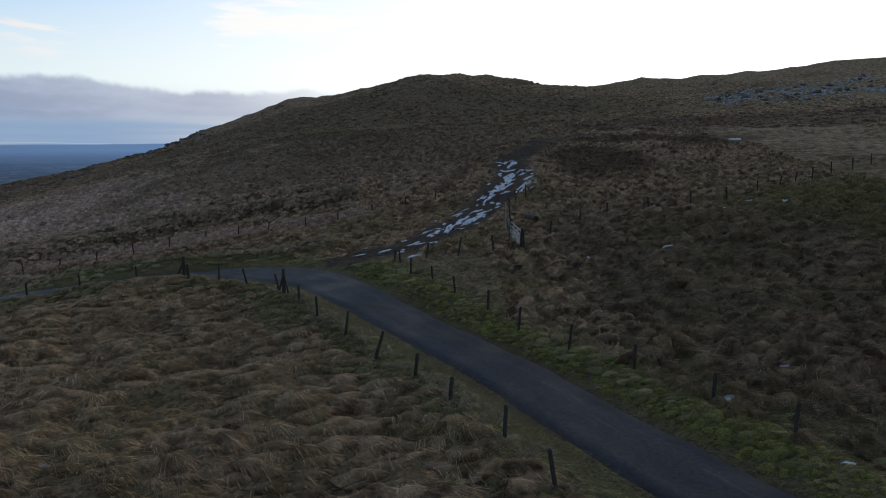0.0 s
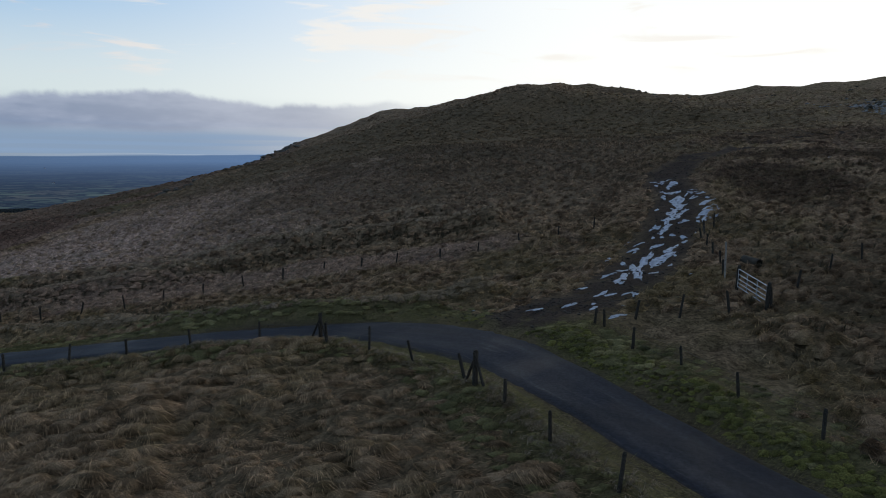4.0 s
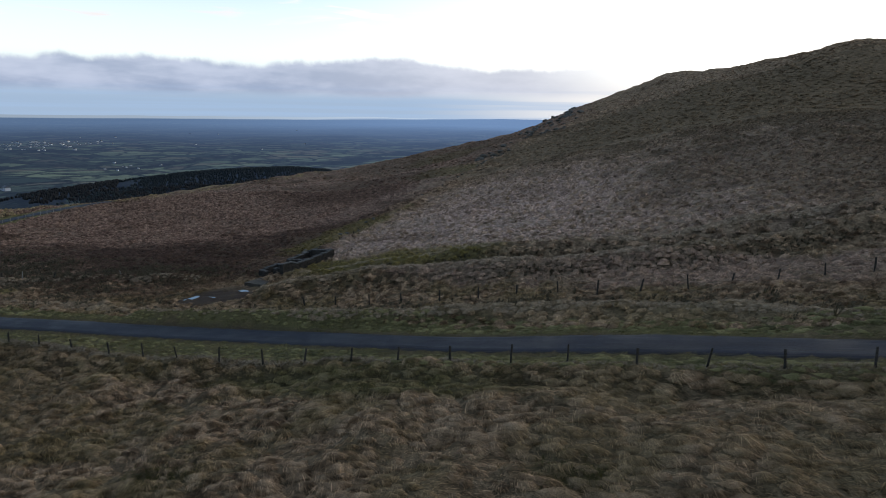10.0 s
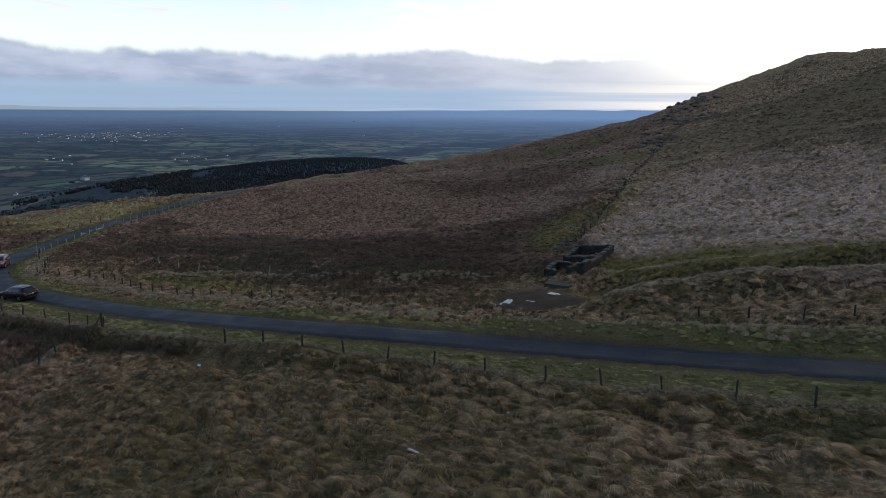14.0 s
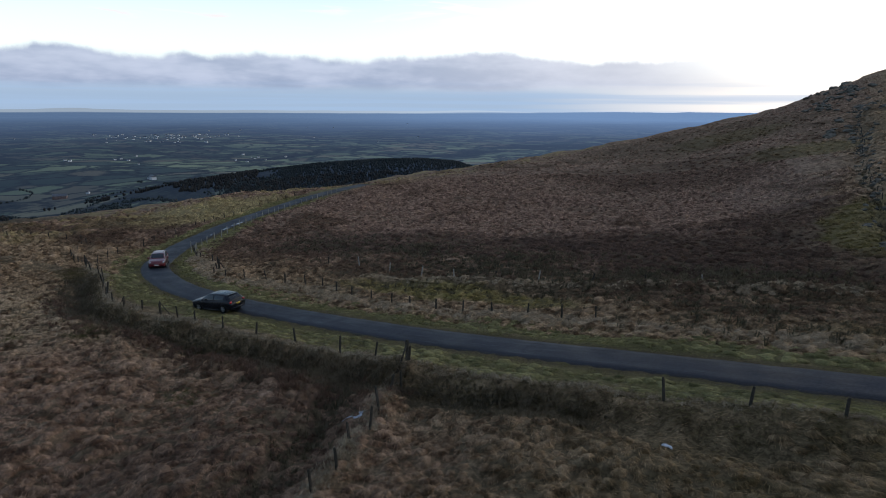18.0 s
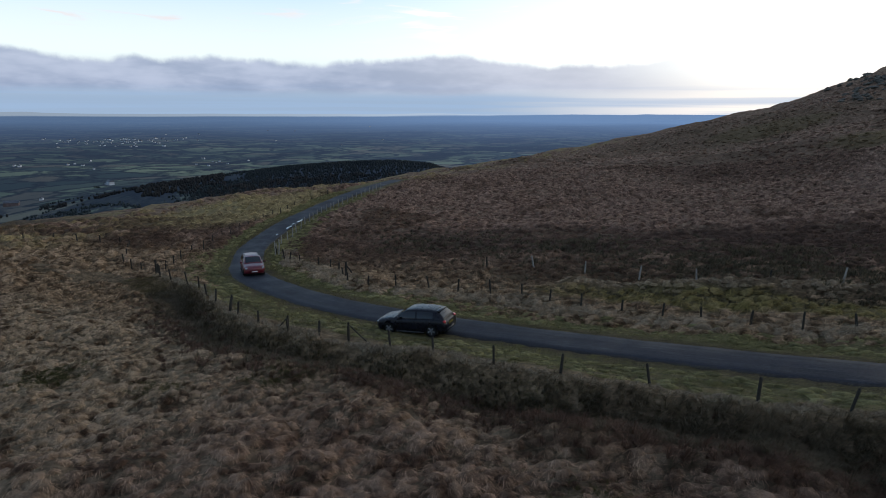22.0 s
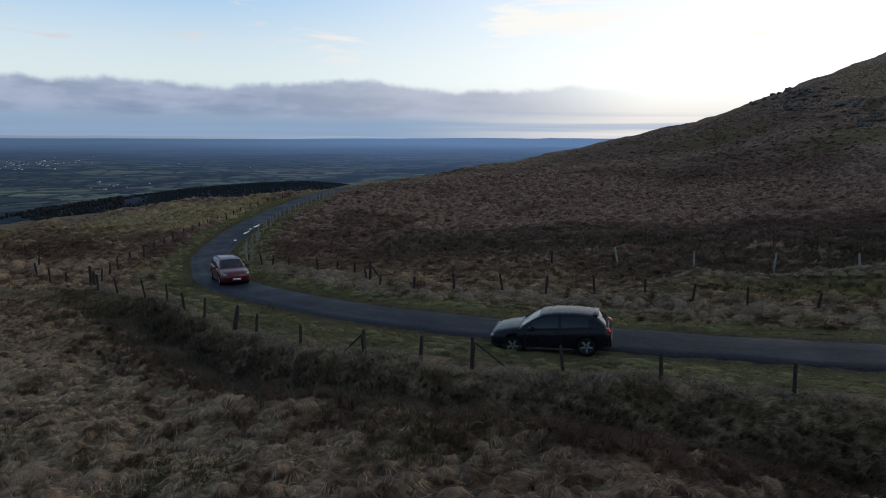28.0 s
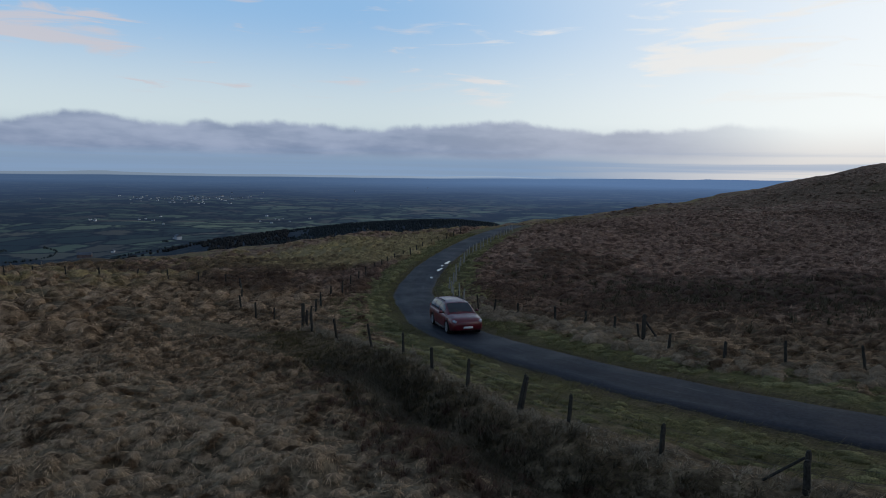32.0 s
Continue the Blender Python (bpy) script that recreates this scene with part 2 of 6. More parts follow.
def moor(name, bare=False, mop=False, bleached=False):
    """Winter grass of the moor: straw, brown, green and frosted patches by place."""
    m, t, b = material(name, 0.95)
    p = place(t)
    xyz = t.nodes.new("ShaderNodeSeparateXYZ")
    link(t, p, xyz.inputs[0])
    x, y = xyz.outputs[0], xyz.outputs[1]
    big = noise_tex(t, p, 0.035, 3.0, 0.5, 0.4)
    mid = noise_tex(t, p, 0.16, 4.0, 0.6, 0.5)
    clump = noise_tex(t, p, 1.1, 3.0, 0.6)
    fine = noise_tex(t, p, 9.0, 3.0, 0.6)
    col = mixc(t, ramp(t, clump, 0.33, 0.66), (0.125, 0.086, 0.052), (0.54, 0.41, 0.27))
    green = mth(t, "MULTIPLY", ramp(t, mid, 0.43, 0.60), ramp(t, x, -108.0, -95.0))
    green = mth(t, "MULTIPLY", green, mth(t, "MAXIMUM", ramp(t, y, 60.0, 75.0, 1.0, 0.15), ramp(t, x, 4.0, 14.0, 0.0, 0.8)))
    sward = mth(t, "MULTIPLY", ramp(t, mth(t, "ADD", x, mth(t, "MULTIPLY", big, 10.0)), 26.0, 36.0), mth(t, "MULTIPLY", ramp(t, y, 38.0, 44.0), ramp(t, y, 62.0, 54.0)))
    moss = mth(t, "MULTIPLY", ramp(t, mth(t, "ADD", x, mth(t, "MULTIPLY", mid, 10.0)), -52.0, -66.0), mth(t, "MULTIPLY", ramp(t, y, 66.0, 69.0), ramp(t, y, 77.0, 73.0)))
    green = mth(t, "MAXIMUM", green, mth(t, "MAXIMUM", sward, mth(t, "MULTIPLY", moss, ramp(t, x, -90.0, -84.0))))
    col = mixc(t, mth(t, "MULTIPLY", green, 0.45), col, mixc(t, ramp(t, fine, 0.3, 0.7), (0.095, 0.090, 0.034), (0.33, 0.285, 0.125)))
    # rust-brown sedge on the low moor and in the field under it
    red = mth(t, "MULTIPLY", ramp(t, mth(t, "ADD", x, mth(t, "MULTIPLY", mid, 30.0)), -78.0, -98.0), ramp(t, y, 52.0, 70.0))
    red2 = mth(t, "MULTIPLY", ramp(t, mth(t, "ADD", x, mth(t, "MULTIPLY", mid, 24.0)), -92.0, -106.0), ramp(t, y, 36.0, 33.0))
    red2 = mth(t, "MULTIPLY", mth(t, "MULTIPLY", red2, ramp(t, big, 0.35, 0.6)), ramp(t, x, -162.0, -140.0))
    red = mth(t, "MAXIMUM", red, mth(t, "MULTIPLY", red2, 0.8))
    col = mixc(t, mth(t, "MULTIPLY", red, 0.8), col, mixc(t, ramp(t, clump, 0.3, 0.7), (0.13, 0.082, 0.064), (0.43, 0.305, 0.245)))
    # frosted tussocks on the long slope
    frost = mth(t, "MULTIPLY", ramp(t, mth(t, "ADD", x, mth(t, "MULTIPLY", mid, 26.0)), -88.0, -70.0), ramp(t, y, 70.0, 84.0))
    frost = mth(t, "MULTIPLY", frost, ramp(t, mth(t, "ADD", x, mth(t, "MULTIPLY", big, 60.0)), 22.0, -35.0, 0.1, 1.0))
    frost = mth(t, "MULTIPLY", frost, ramp(t, mth(t, "ADD", y, mth(t, "MULTIPLY", big, 60.0)), 190.0, 125.0, 0.1, 1.0))
    frost = mth(t, "MULTIPLY", frost, ramp(t, fine, 0.32, 0.52))
    col = mixc(t, mth(t, "MULTIPLY", mth(t, "MULTIPLY", frost, 0.85), ramp(t, noise_tex(t, p, 0.9, 4.0, 0.7), 0.38, 0.58, 0.12, 1.0)), col, (0.84, 0.69, 0.61))
    col = mixc(t, mth(t, "MULTIPLY", mth(t, "MULTIPLY", moss, ramp(t, x, -90.0, -84.0)), 0.75), col, (0.21, 0.19, 0.06))
    # bleached tussocks at the far end of the lower field
    bleach = mth(t, "MULTIPLY", ramp(t, mth(t, "ADD", x, mth(t, "MULTIPLY", mid, 40.0)), -112.0, -138.0), ramp(t, y, 38.0, 34.0))
    bleach = mth(t, "MULTIPLY", bleach, ramp(t, clump, 0.34, 0.52))
    col = mixc(t, mth(t, "MULTIPLY", bleach, 0.6), col, (0.57, 0.475, 0.335))
    pale = mth(t, "MULTIPLY", ramp(t, mth(t, "ADD", x, mth(t, "MULTIPLY", mid, 30.0)), -178.0, -196.0), ramp(t, mid, 0.46, 0.6))
    col = mixc(t, mth(t, "MULTIPLY", pale, 0.75), col, (0.42, 0.36, 0.17))
    lea = mth(t, "ADD", mth(t, "POWER", mth(t, "MULTIPLY", mth(t, "ADD", x, 211.0), 0.055), 2.0), mth(t, "POWER", mth(t, "MULTIPLY", mth(t, "SUBTRACT", y, 88.0), 0.045), 2.0))
    lea = mth(t, "MULTIPLY", ramp(t, mth(t, "ADD", lea, mth(t, "MULTIPLY", mid, 0.8)), 1.5, 0.9), ramp(t, clump, 0.25, 0.5))
    col = mixc(t, mth(t, "MULTIPLY", lea, 0.8), col, (0.46, 0.40, 0.20))
    # dark heath in drifts
    heath = mth(t, "MULTIPLY", ramp(t, noise_tex(t, p, 0.06, 4.0, 0.6, 0.8), 0.54, 0.66), ramp(t, y, 48.0, 58.0))
    col = mixc(t, mth(t, "MULTIPLY", heath, mth(t, "MULTIPLY", ramp(t, x, -95.0, -80.0, 0.7, 0.35), 1.0)), col, (0.11, 0.075, 0.052))
    # belt of dark heath above the lane on the low moor, browner rough pasture on the other side
    belt = mth(t, "MULTIPLY", ramp(t, x, -90.0, -100.0), ramp(t, y, 53.0, 58.0))
    belt = mth(t, "MULTIPLY", belt, ramp(t, mth(t, "ADD", y, mth(t, "MULTIPLY", big, 60.0)), 118.0, 100.0))
    belt = mth(t, "MULTIPLY", belt, ramp(t, noise_tex(t, p, 0.11, 4.0, 0.65, 0.6), 0.36, 0.56))
    col = mixc(t, mth(t, "MULTIPLY", belt, 0.72), col, (0.10, 0.068, 0.050))
    rough = mth(t, "MULTIPLY", ramp(t, x, 5.0, 10.0), ramp(t, y, 60.0, 45.0))
    col = mixc(t, mth(t, "MULTIPLY", rough, 0.5), col, (0.085, 0.068, 0.042))
    pasture = mth(t, "MULTIPLY", ramp(t, x, -62.0, -40.0), mth(t, "MULTIPLY", ramp(t, y, 46.0, 42.0), ramp(t, x, 2.0, -4.0)))
    col = mixc(t, mth(t, "MULTIPLY", pasture, 0.3), col, (0.45, 0.35, 0.215))
    # stands of heath, moss, frosted sedge and bog, each with a ragged rim
    ragged_ = mth(t, "MULTIPLY", mth(t, "SUBTRACT", mid, 0.5), 2.6)
    for cx, cy, rx_, ry_, much, tone_ in (
            (-112, 79, 24, 16, 0.72, (0.085, 0.060, 0.048)), (-146, 76, 24, 9, 0.6, (0.095, 0.068, 0.055)), (-107, 102, 9, 15, 0.65, (0.085, 0.060, 0.048)),
            (-112, 138, 9, 26, 0.2, (0.40, 0.32, 0.27)), (-98, 100, 5, 16, 0.6, (0.17, 0.165, 0.05)), (-113, 170, 13, 9, 0.6, (0.15, 0.145, 0.05)),
            (-138, 226, 16, 16, 0.55, (0.14, 0.13, 0.05)), (-138, 162, 24, 22, 0.55, (0.12, 0.085, 0.065)), (-150, 235, 40, 45, 0.4, (0.12, 0.095, 0.06)),
            (-75, 74, 14, 4, 0.7, (0.22, 0.20, 0.065)), (-20, 185, 85, 65, 0.68, (0.135, 0.114, 0.07)), (-92, 28, 18, 10, 0.45, (0.13, 0.115, 0.06)), (-14, 112, 40, 30, 0.52, (0.15, 0.12, 0.085)), (19, 80, 6, 11, 0.7, (0.075, 0.055, 0.042)),
            (34, 96, 15, 5, 0.7, (0.075, 0.055, 0.042)), (62, 122, 42, 18, 0.55, (0.10, 0.072, 0.058)), (40, 50, 16, 13, 0.5, (0.14, 0.145, 0.05)),
            (-57, 38.2, 12, 2.2, 0.6, (0.12, 0.135, 0.05)), (-128, 53.5, 12, 2.0, 0.7, (0.27, 0.25, 0.09)), (-120, 22, 5, 9, 0.4, (0.10, 0.075, 0.06)), (-45, 66, 40, 4.0, 0.55, (0.56, 0.43, 0.35)), (-30, 52.5, 30, 1.6, 0.5, (0.50, 0.40, 0.24))):
        reach_ = mth(t, "ADD", mth(t, "POWER", mth(t, "MULTIPLY", mth(t, "SUBTRACT", x, cx), 1 / rx_), 2.0), mth(t, "POWER", mth(t, "MULTIPLY", mth(t, "SUBTRACT", y, cy), 1 / ry_), 2.0))
        col = mixc(t, mth(t, "MULTIPLY", ramp(t, mth(t, "ADD", reach_, ragged_), 1.4, 0.5), much), col, tone_)
    col = mixc(t, 1.0, col, (1.09, 0.98, 0.93), "MULTIPLY")
    # paler straw: bleached grass, and light put into the bank crowns
    if bleached:
        col = mixc(t, 0.5, col, (0.54, 0.42, 0.29))
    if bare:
        # thatch and moss between the tussocks, darkened for the shade there; less higher up
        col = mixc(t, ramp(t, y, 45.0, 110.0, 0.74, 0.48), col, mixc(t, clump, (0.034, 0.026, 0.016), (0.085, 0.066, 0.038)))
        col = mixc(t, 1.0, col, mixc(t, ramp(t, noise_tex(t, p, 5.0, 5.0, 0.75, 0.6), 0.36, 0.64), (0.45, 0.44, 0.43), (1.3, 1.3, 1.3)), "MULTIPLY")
        a = t.nodes.new("ShaderNodeAttribute")
        a.attribute_name = "verge"
        turf = mixc(t, ramp(t, fine, 0.3, 0.7), (0.055, 0.054, 0.022), (0.17, 0.15, 0.065))
        col = mixc(t, mth(t, "MULTIPLY", a.outputs["Fac"], ramp(t, mid, 0.3, 0.5, 0.45, 1.0)), col, turf)
        mud = t.nodes.new("ShaderNodeAttribute")
        mud.attribute_name = "mud"
        soil = mixc(t, ramp(t, fine, 0.35, 0.65), (0.032, 0.023, 0.018), (0.075, 0.055, 0.043))
        col = mixc(t, mth(t, "MULTIPLY", mud.outputs["Fac"], ramp(t, clump, 0.25, 0.5)), col, soil)
        bump(t, b, mth(t, "ADD", clump, mth(t, "MULTIPLY", fine, 0.4)), 0.9, 0.12)
    else:
        tone = t.nodes.new("ShaderNodeNewGeometry").outputs["Random Per Island"]
        col = mixc(t, 1.0, col, mixc(t, tone, (0.5, 0.485, 0.47), (1.65, 1.62, 1.58)) if not mop else mixc(t, tone, (0.76, 0.75, 0.74), (1.25, 1.24, 1.23)), "MULTIPLY")
    if mop:
        # strands lying over one another
        a = t.nodes.new("ShaderNodeAttribute")
        a.attribute_name = "combed"
        hair = noise_tex(t, a.outputs["Vector"], 4.5, 5.0, 0.8)
        col = mixc(t, 1.0, col, mixc(t, ramp(t, hair, 0.36, 0.64), (0.13, 0.12, 0.11), (1.12, 1.12, 1.13)), "MULTIPLY")
    put(t, b.inputs["Base Color"], col)
    b.inputs["Specular IOR Level"].default_value = 0.03
    if not bare:
        comb_n = hair if mop else noise_tex(t, p, 26.0, 3.0, 0.7)
        bump(t, b, comb_n, 0.9, 0.06)
        let_through(t, b, col, 0.12 if mop else 0.3)
    return m


def blades(name, dark, lite, scale=0.5):
    """Blades of one sort of grass or rush, each a little different."""
    m, t, b = material(name, 0.9)
    p = place(t)
    n = ramp(t, noise_tex(t, p, scale, 3.0, 0.6), 0.3, 0.7)
    tone = t.nodes.new("ShaderNodeNewGeometry").outputs["Random Per Island"]
    col = mixc(t, mth(t, "MULTIPLY", mth(t, "ADD", n, tone), 0.5), dark, lite)
    fine = noise_tex(t, p, 22.0, 4.0, 0.75, 0.4)
    col = mixc(t, 1.0, col, mixc(t, ramp(t, fine, 0.34, 0.66), (0.42, 0.41, 0.4), (1.4, 1.4, 1.4)), "MULTIPLY")
    bump(t, b, fine, 0.9, 0.05)
    put(t, b.inputs["Base Color"], col)
    b.inputs["Specular IOR Level"].default_value = 0.2
    let_through(t, b, col)
    return m


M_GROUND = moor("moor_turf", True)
M_TUFT = moor("moor_grass")
M_MOP = moor("moor_tussock", mop=True)
M_BANK = moor("bank_tussock", mop=True, bleached=True)
M_RUSH = blades("dark_rush", (0.052, 0.047, 0.027), (0.17, 0.135, 0.085))
M_DITCH = blades("brown_rush", (0.068, 0.056, 0.034), (0.23, 0.175, 0.115))
M_VERGE = blades("verge_grass", (0.085, 0.082, 0.032), (0.40, 0.345, 0.155))
M_MOSS = blades("mossy_turf", (0.085, 0.082, 0.030), (0.35, 0.315, 0.125), 0.9)
M_CUSHION = blades("olive_moss", (0.048, 0.043, 0.014), (0.14, 0.122, 0.04), 0.9)
M_LIP = blades("green_moss", (0.085, 0.086, 0.024), (0.31, 0.285, 0.080), 0.9)
M_STRAW = blades("bleached_grass", (0.23, 0.18, 0.12), (0.50, 0.41, 0.30))
M_RUST = blades("rust_sedge", (0.085, 0.048, 0.034), (0.24, 0.14, 0.095))


def asphalt():
    m, t, b = material("old_asphalt", 0.62)
    p = place(t)
    uv = t.nodes.new("ShaderNodeUVMap").outputs[0]
    s = t.nodes.new("ShaderNodeSeparateXYZ")
    link(t, uv, s.inputs[0])
    wear = noise_tex(t, p, 0.35, 4.0, 0.6, 0.6)
    grit = noise_tex(t, p, 40.0, 3.0, 0.7)
    col = mixc(t, ramp(t, wear, 0.3, 0.7), (0.012, 0.0140, 0.022), (0.021, 0.0245, 0.035))
    off = mth(t, "ABSOLUTE", s.outputs[0])
    tracks = ramp(t, mth(t, "ABSOLUTE", mth(t, "SUBTRACT", off, 0.45)), 0.05, 0.25, 1.0, 0.0)
    col = mixc(t, mth(t, "MULTIPLY", tracks, 0.35), col, (0.033, 0.036, 0.044))
    muddy = mth(t, "MULTIPLY", ramp(t, mth(t, "ADD", off, mth(t, "MULTIPLY", wear, 0.35)), 0.98, 1.2), 0.8)
    col = mixc(t, muddy, col, (0.05, 0.042, 0.032))
    streaks = noise_tex(t, comb(t, mth(t, "MULTIPLY", s.outputs[0], 4.0), mth(t, "MULTIPLY", s.outputs[1], 0.25), 0.0), 1.0, 4.0, 0.6)
    col = mixc(t, mth(t, "MULTIPLY", ramp(t, streaks, 0.56, 0.72), 0.32), col, (0.08, 0.083, 0.092))
    patch_ = ramp(t, noise_tex(t, comb(t, mth(t, "MULTIPLY", s.outputs[0], 1.2), mth(t, "MULTIPLY", s.outputs[1], 0.09), 4.0), 1.0, 2.0, 0.5), 0.52, 0.58)
    col = mixc(t, mth(t, "MULTIPLY", patch_, 0.4), col, (0.012, 0.013, 0.017))
    col = mixc(t, 1.0, col, mixc(t, ramp(t, noise_tex(t, p, 7.0, 4.0, 0.75), 0.35, 0.65), (0.72, 0.72, 0.72), (1.3, 1.3, 1.3)), "MULTIPLY")
    put(t, b.inputs["Base Color"], col)
    put(t, b.inputs["Roughness"], ramp(t, wear, 0.3, 0.7, 0.6, 0.85))
    b.inputs["Specular IOR Level"].default_value = 0.12
    bump(t, b, grit, 0.5, 0.006)
    return m


M_ROAD = asphalt()
M_POST = plain("weathered_wood", (0.042, 0.037, 0.031), 0.9, 0, 14.0, 0.45, 0, 0.01)
M_POST_NEW = plain("grey_wood", (0.27, 0.25, 0.22), 0.9, 0, 14.0, 0.3, 0, 0.01)
M_WIRE = plain("rusty_wire", (0.10, 0.085, 0.075), 0.6, 0.7)
M_GALV = plain("galvanised_steel", (0.42, 0.44, 0.46), 0.45, 0.8)
M_STONE = plain("dark_fieldstone", (0.034, 0.030, 0.026), 0.95, 0, 3.0, 0.5, 0, 0.05)
M_COPING = plain("pale_lichened_stone", (0.075, 0.073, 0.07), 0.9, 0, 5.0, 0.35, 0, 0.03)
M_SNOW = plain("old_snow", (0.37, 0.40, 0.46), 0.75, 0, 3.0, 0.35, 0, 0.02)
M_WATER = plain("puddle_water", (0.015, 0.016, 0.018), 0.06, 0, 3.0, 0.1)
M_CONCRETE = plain("mossy_concrete", (0.065, 0.056, 0.045), 0.9, 0, 3.0, 0.35, 0, 0.01)
M_ROCK = plain("grey_crag", (0.095, 0.088, 0.074), 0.95, 0, 1.5, 0.5, 0, 0.05)
M_MUDSTONE = plain("muddy_stone", (0.062, 0.052, 0.044), 0.9, 0, 3.0, 0.5, 0, 0.02)
M_SCREE = plain("pale_scree", (0.24, 0.235, 0.23), 0.95, 0, 1.5, 0.4, 0, 0.03)


# ---- the lie of the land ----
TILTS = [-3.654, 6.781, 8.489, -1.007, 0.117, 3.02]
# broad swells and hollows: x, y, reach, height
SWELLS = [
    (-95, 70, 30, -3.4), (-230, 100, 30, 3.21), (-65, 10, 30, -1.65), (-125, 130, 30, -6.61), (-27.5, 295, 45, 8.4), (-35, 145, 30, 3.52),
    (-215, 310, 30, -2.34), (-50, 85, 30, -1.89), (-230, 25, 30, 4.57), (-155, 205, 30, -4.14), (-170, 85, 30, -2.36), (-20, -20, 30, 5.5),
    (85, 325, 30, -4.67), (10, 115, 30, 1.9), (-50, 220, 30, 4.42), (107.5, 160, 45, -2.01), (-80, 325, 30, 10.88), (10, 280, 30, 5.56),
    (-5, 235, 30, 5.03), (-200, 235, 30, -1.03), (-275, 55, 30, 1.89), (55, 280, 30, -1.84), (165, 335, 30, -10.0),
]
# small humps and dips of the same kind
HUMPS = [
    (99, 340, 7, 1.6), (116, 340, 5, -0.8), (135, 336, 7, 2.2), (190, 328, 10, 2.0), (-10, 268, 8, 0.6), (31, 262, 5, 0.8),
    (-33, 63.5, 9, -0.82), (-100.5, 41, 9, 0.8), (-132, 50, 9, -0.53), (-69, 77, 9, 0.83), (-19.5, 36.5, 9, 0.57), (-69, 36.5, 9, -0.34),
    (3, 23, 9, -0.49), (-97, 89.5, 13, -0.49), (-37.5, 95, 9, 0.95), (-181.5, 86, 9, 1.38), (-10.5, 59, 9, -0.75), (-46.5, 32, 9, 0.35),
    (-141, 18.5, 9, 0.54), (25.5, 45.5, 9, 0.7), (-64.5, 128.5, 13, -0.65), (-97, 135, 13, 0.49), (-28.5, 23, 9, -0.55), (-129.5, 70, 13, 0.33),
    (-220.5, 83, 13, -1.83), (-141, 45.5, 9, -0.41), (-118.5, 23, 9, -0.19), (-46.5, 54.5, 9, -0.36), (-87, 63.5, 9, -0.51), (-82.5, 45.5, 9, 0.26),
]

ROAD = [(22, -14), (14.5, 1), (10, 9), (6.5, 15.9), (4.5, 19.7), (2.3, 24.2), (-1.8, 30.6), (-5.2, 36.2), (-8.6, 41.0), (-13.2, 44.0), (-19.6, 45.2),
        (-31.7, 46.0), (-41.7, 46.6), (-54, 46.0), (-66, 46.4), (-77.8, 45.9), (-89.6, 44.4), (-100, 42.7), (-111, 42.0), (-121, 42.0),
        (-133.5, 42.7), (-146.7, 43.5), (-157, 45.4), (-168.5, 50.5), (-176.5, 57.6), (-182, 64.0), (-188, 74), (-192.5, 83), (-198, 95), (-202, 106), (-207, 122), (-215, 142)]


def smooth(e0, e1, v):
    k = np.clip((v - e0) / (e1 - e0), 0, 1)
    return k * k * (3 - 2 * k)


def spline(points, step):
    """Points at even steps along a smooth line."""
    p = np.array([points[0], *points, points[-1]], float)
    out = []
    for i in range(1, len(p) - 2):
        u = np.linspace(0, 1, 24, endpoint=False)[:, None]
        a, b, c, d = p[i - 1], p[i], p[i + 1], p[i + 2]
        out.append(0.5 * (2 * b + (c - a) * u + (2 * a - 5 * b + 4 * c - d) * u * u + (3 * b - a - 3 * c + d) * u ** 3))
    out = np.concatenate(out + [p[-1:]])
    run = np.concatenate([[0], np.cumsum(np.hypot(*np.diff(out, axis=0).T))])
    at = np.arange(0, run[-1], step)
    return np.stack([np.interp(at, run, out[:, k]) for k in range(p.shape[1])], 1)


def hash2(ix, iy, seed):
    h = (ix.astype(np.int64) * 374761393 + iy.astype(np.int64) * 668265263 + seed * 974634777) & 0x7FFFFFFF
    h = ((h ^ (h >> 13)) * 1274126177) & 0x7FFFFFFF
    return ((h ^ (h >> 16)) & 0xFFFF) / 65535.0


def lumps(x, y, size, seed):
    """Smooth noise from -1 to 1."""
    u, v = x / size, y / size
    ix, iy = np.floor(u), np.floor(v)
    fx, fy = u - ix, v - iy
    fx, fy = fx * fx * (3 - 2 * fx), fy * fy * (3 - 2 * fy)
    a, b = hash2(ix, iy, seed), hash2(ix + 1, iy, seed)
    c, d = hash2(ix, iy + 1, seed), hash2(ix + 1, iy + 1, seed)
    return 2 * (a + (b - a) * fx + (c - a) * fy + (a - b - c + d) * fx * fy) - 1


def land(x, y):
    """The smooth lie of the land."""
    a, b = x / 100, y / 100
    z = TILTS[0] + TILTS[1] * a + TILTS[2] * b + TILTS[3] * a * a + TILTS[4] * b * b + TILTS[5] * a * b
    for px, py, reach, height in SWELLS + HUMPS:
        z = z + height * np.exp(-((x - px) ** 2 + (y - py) ** 2) / (2 * reach * reach))
    far = np.maximum(0, y - 338) + np.maximum(0, x - 150) * 0.5
    z = z - 0.006 * far ** 2
    west = np.maximum(0, -250 - x)
    return np.maximum(z - 0.003 * west ** 2, -170)


road_xy = spline(ROAD, 0.5)
road_z = land(road_xy[:, 0], road_xy[:, 1])
pad = np.pad(road_z, 20, mode="edge")
road_z = np.convolve(pad, np.ones(41) / 41, "valid")
road_dir = np.gradient(road_xy, axis=0)
road_dir /= np.hypot(*road_dir.T)[:, None]
road_half = 1.62 + 0.9 * np.exp(-((road_xy[:, 0] + 10.5) / 5) ** 2) + 0.3 * np.exp(-((road_xy[:, 0] + 40) / 8) ** 2)


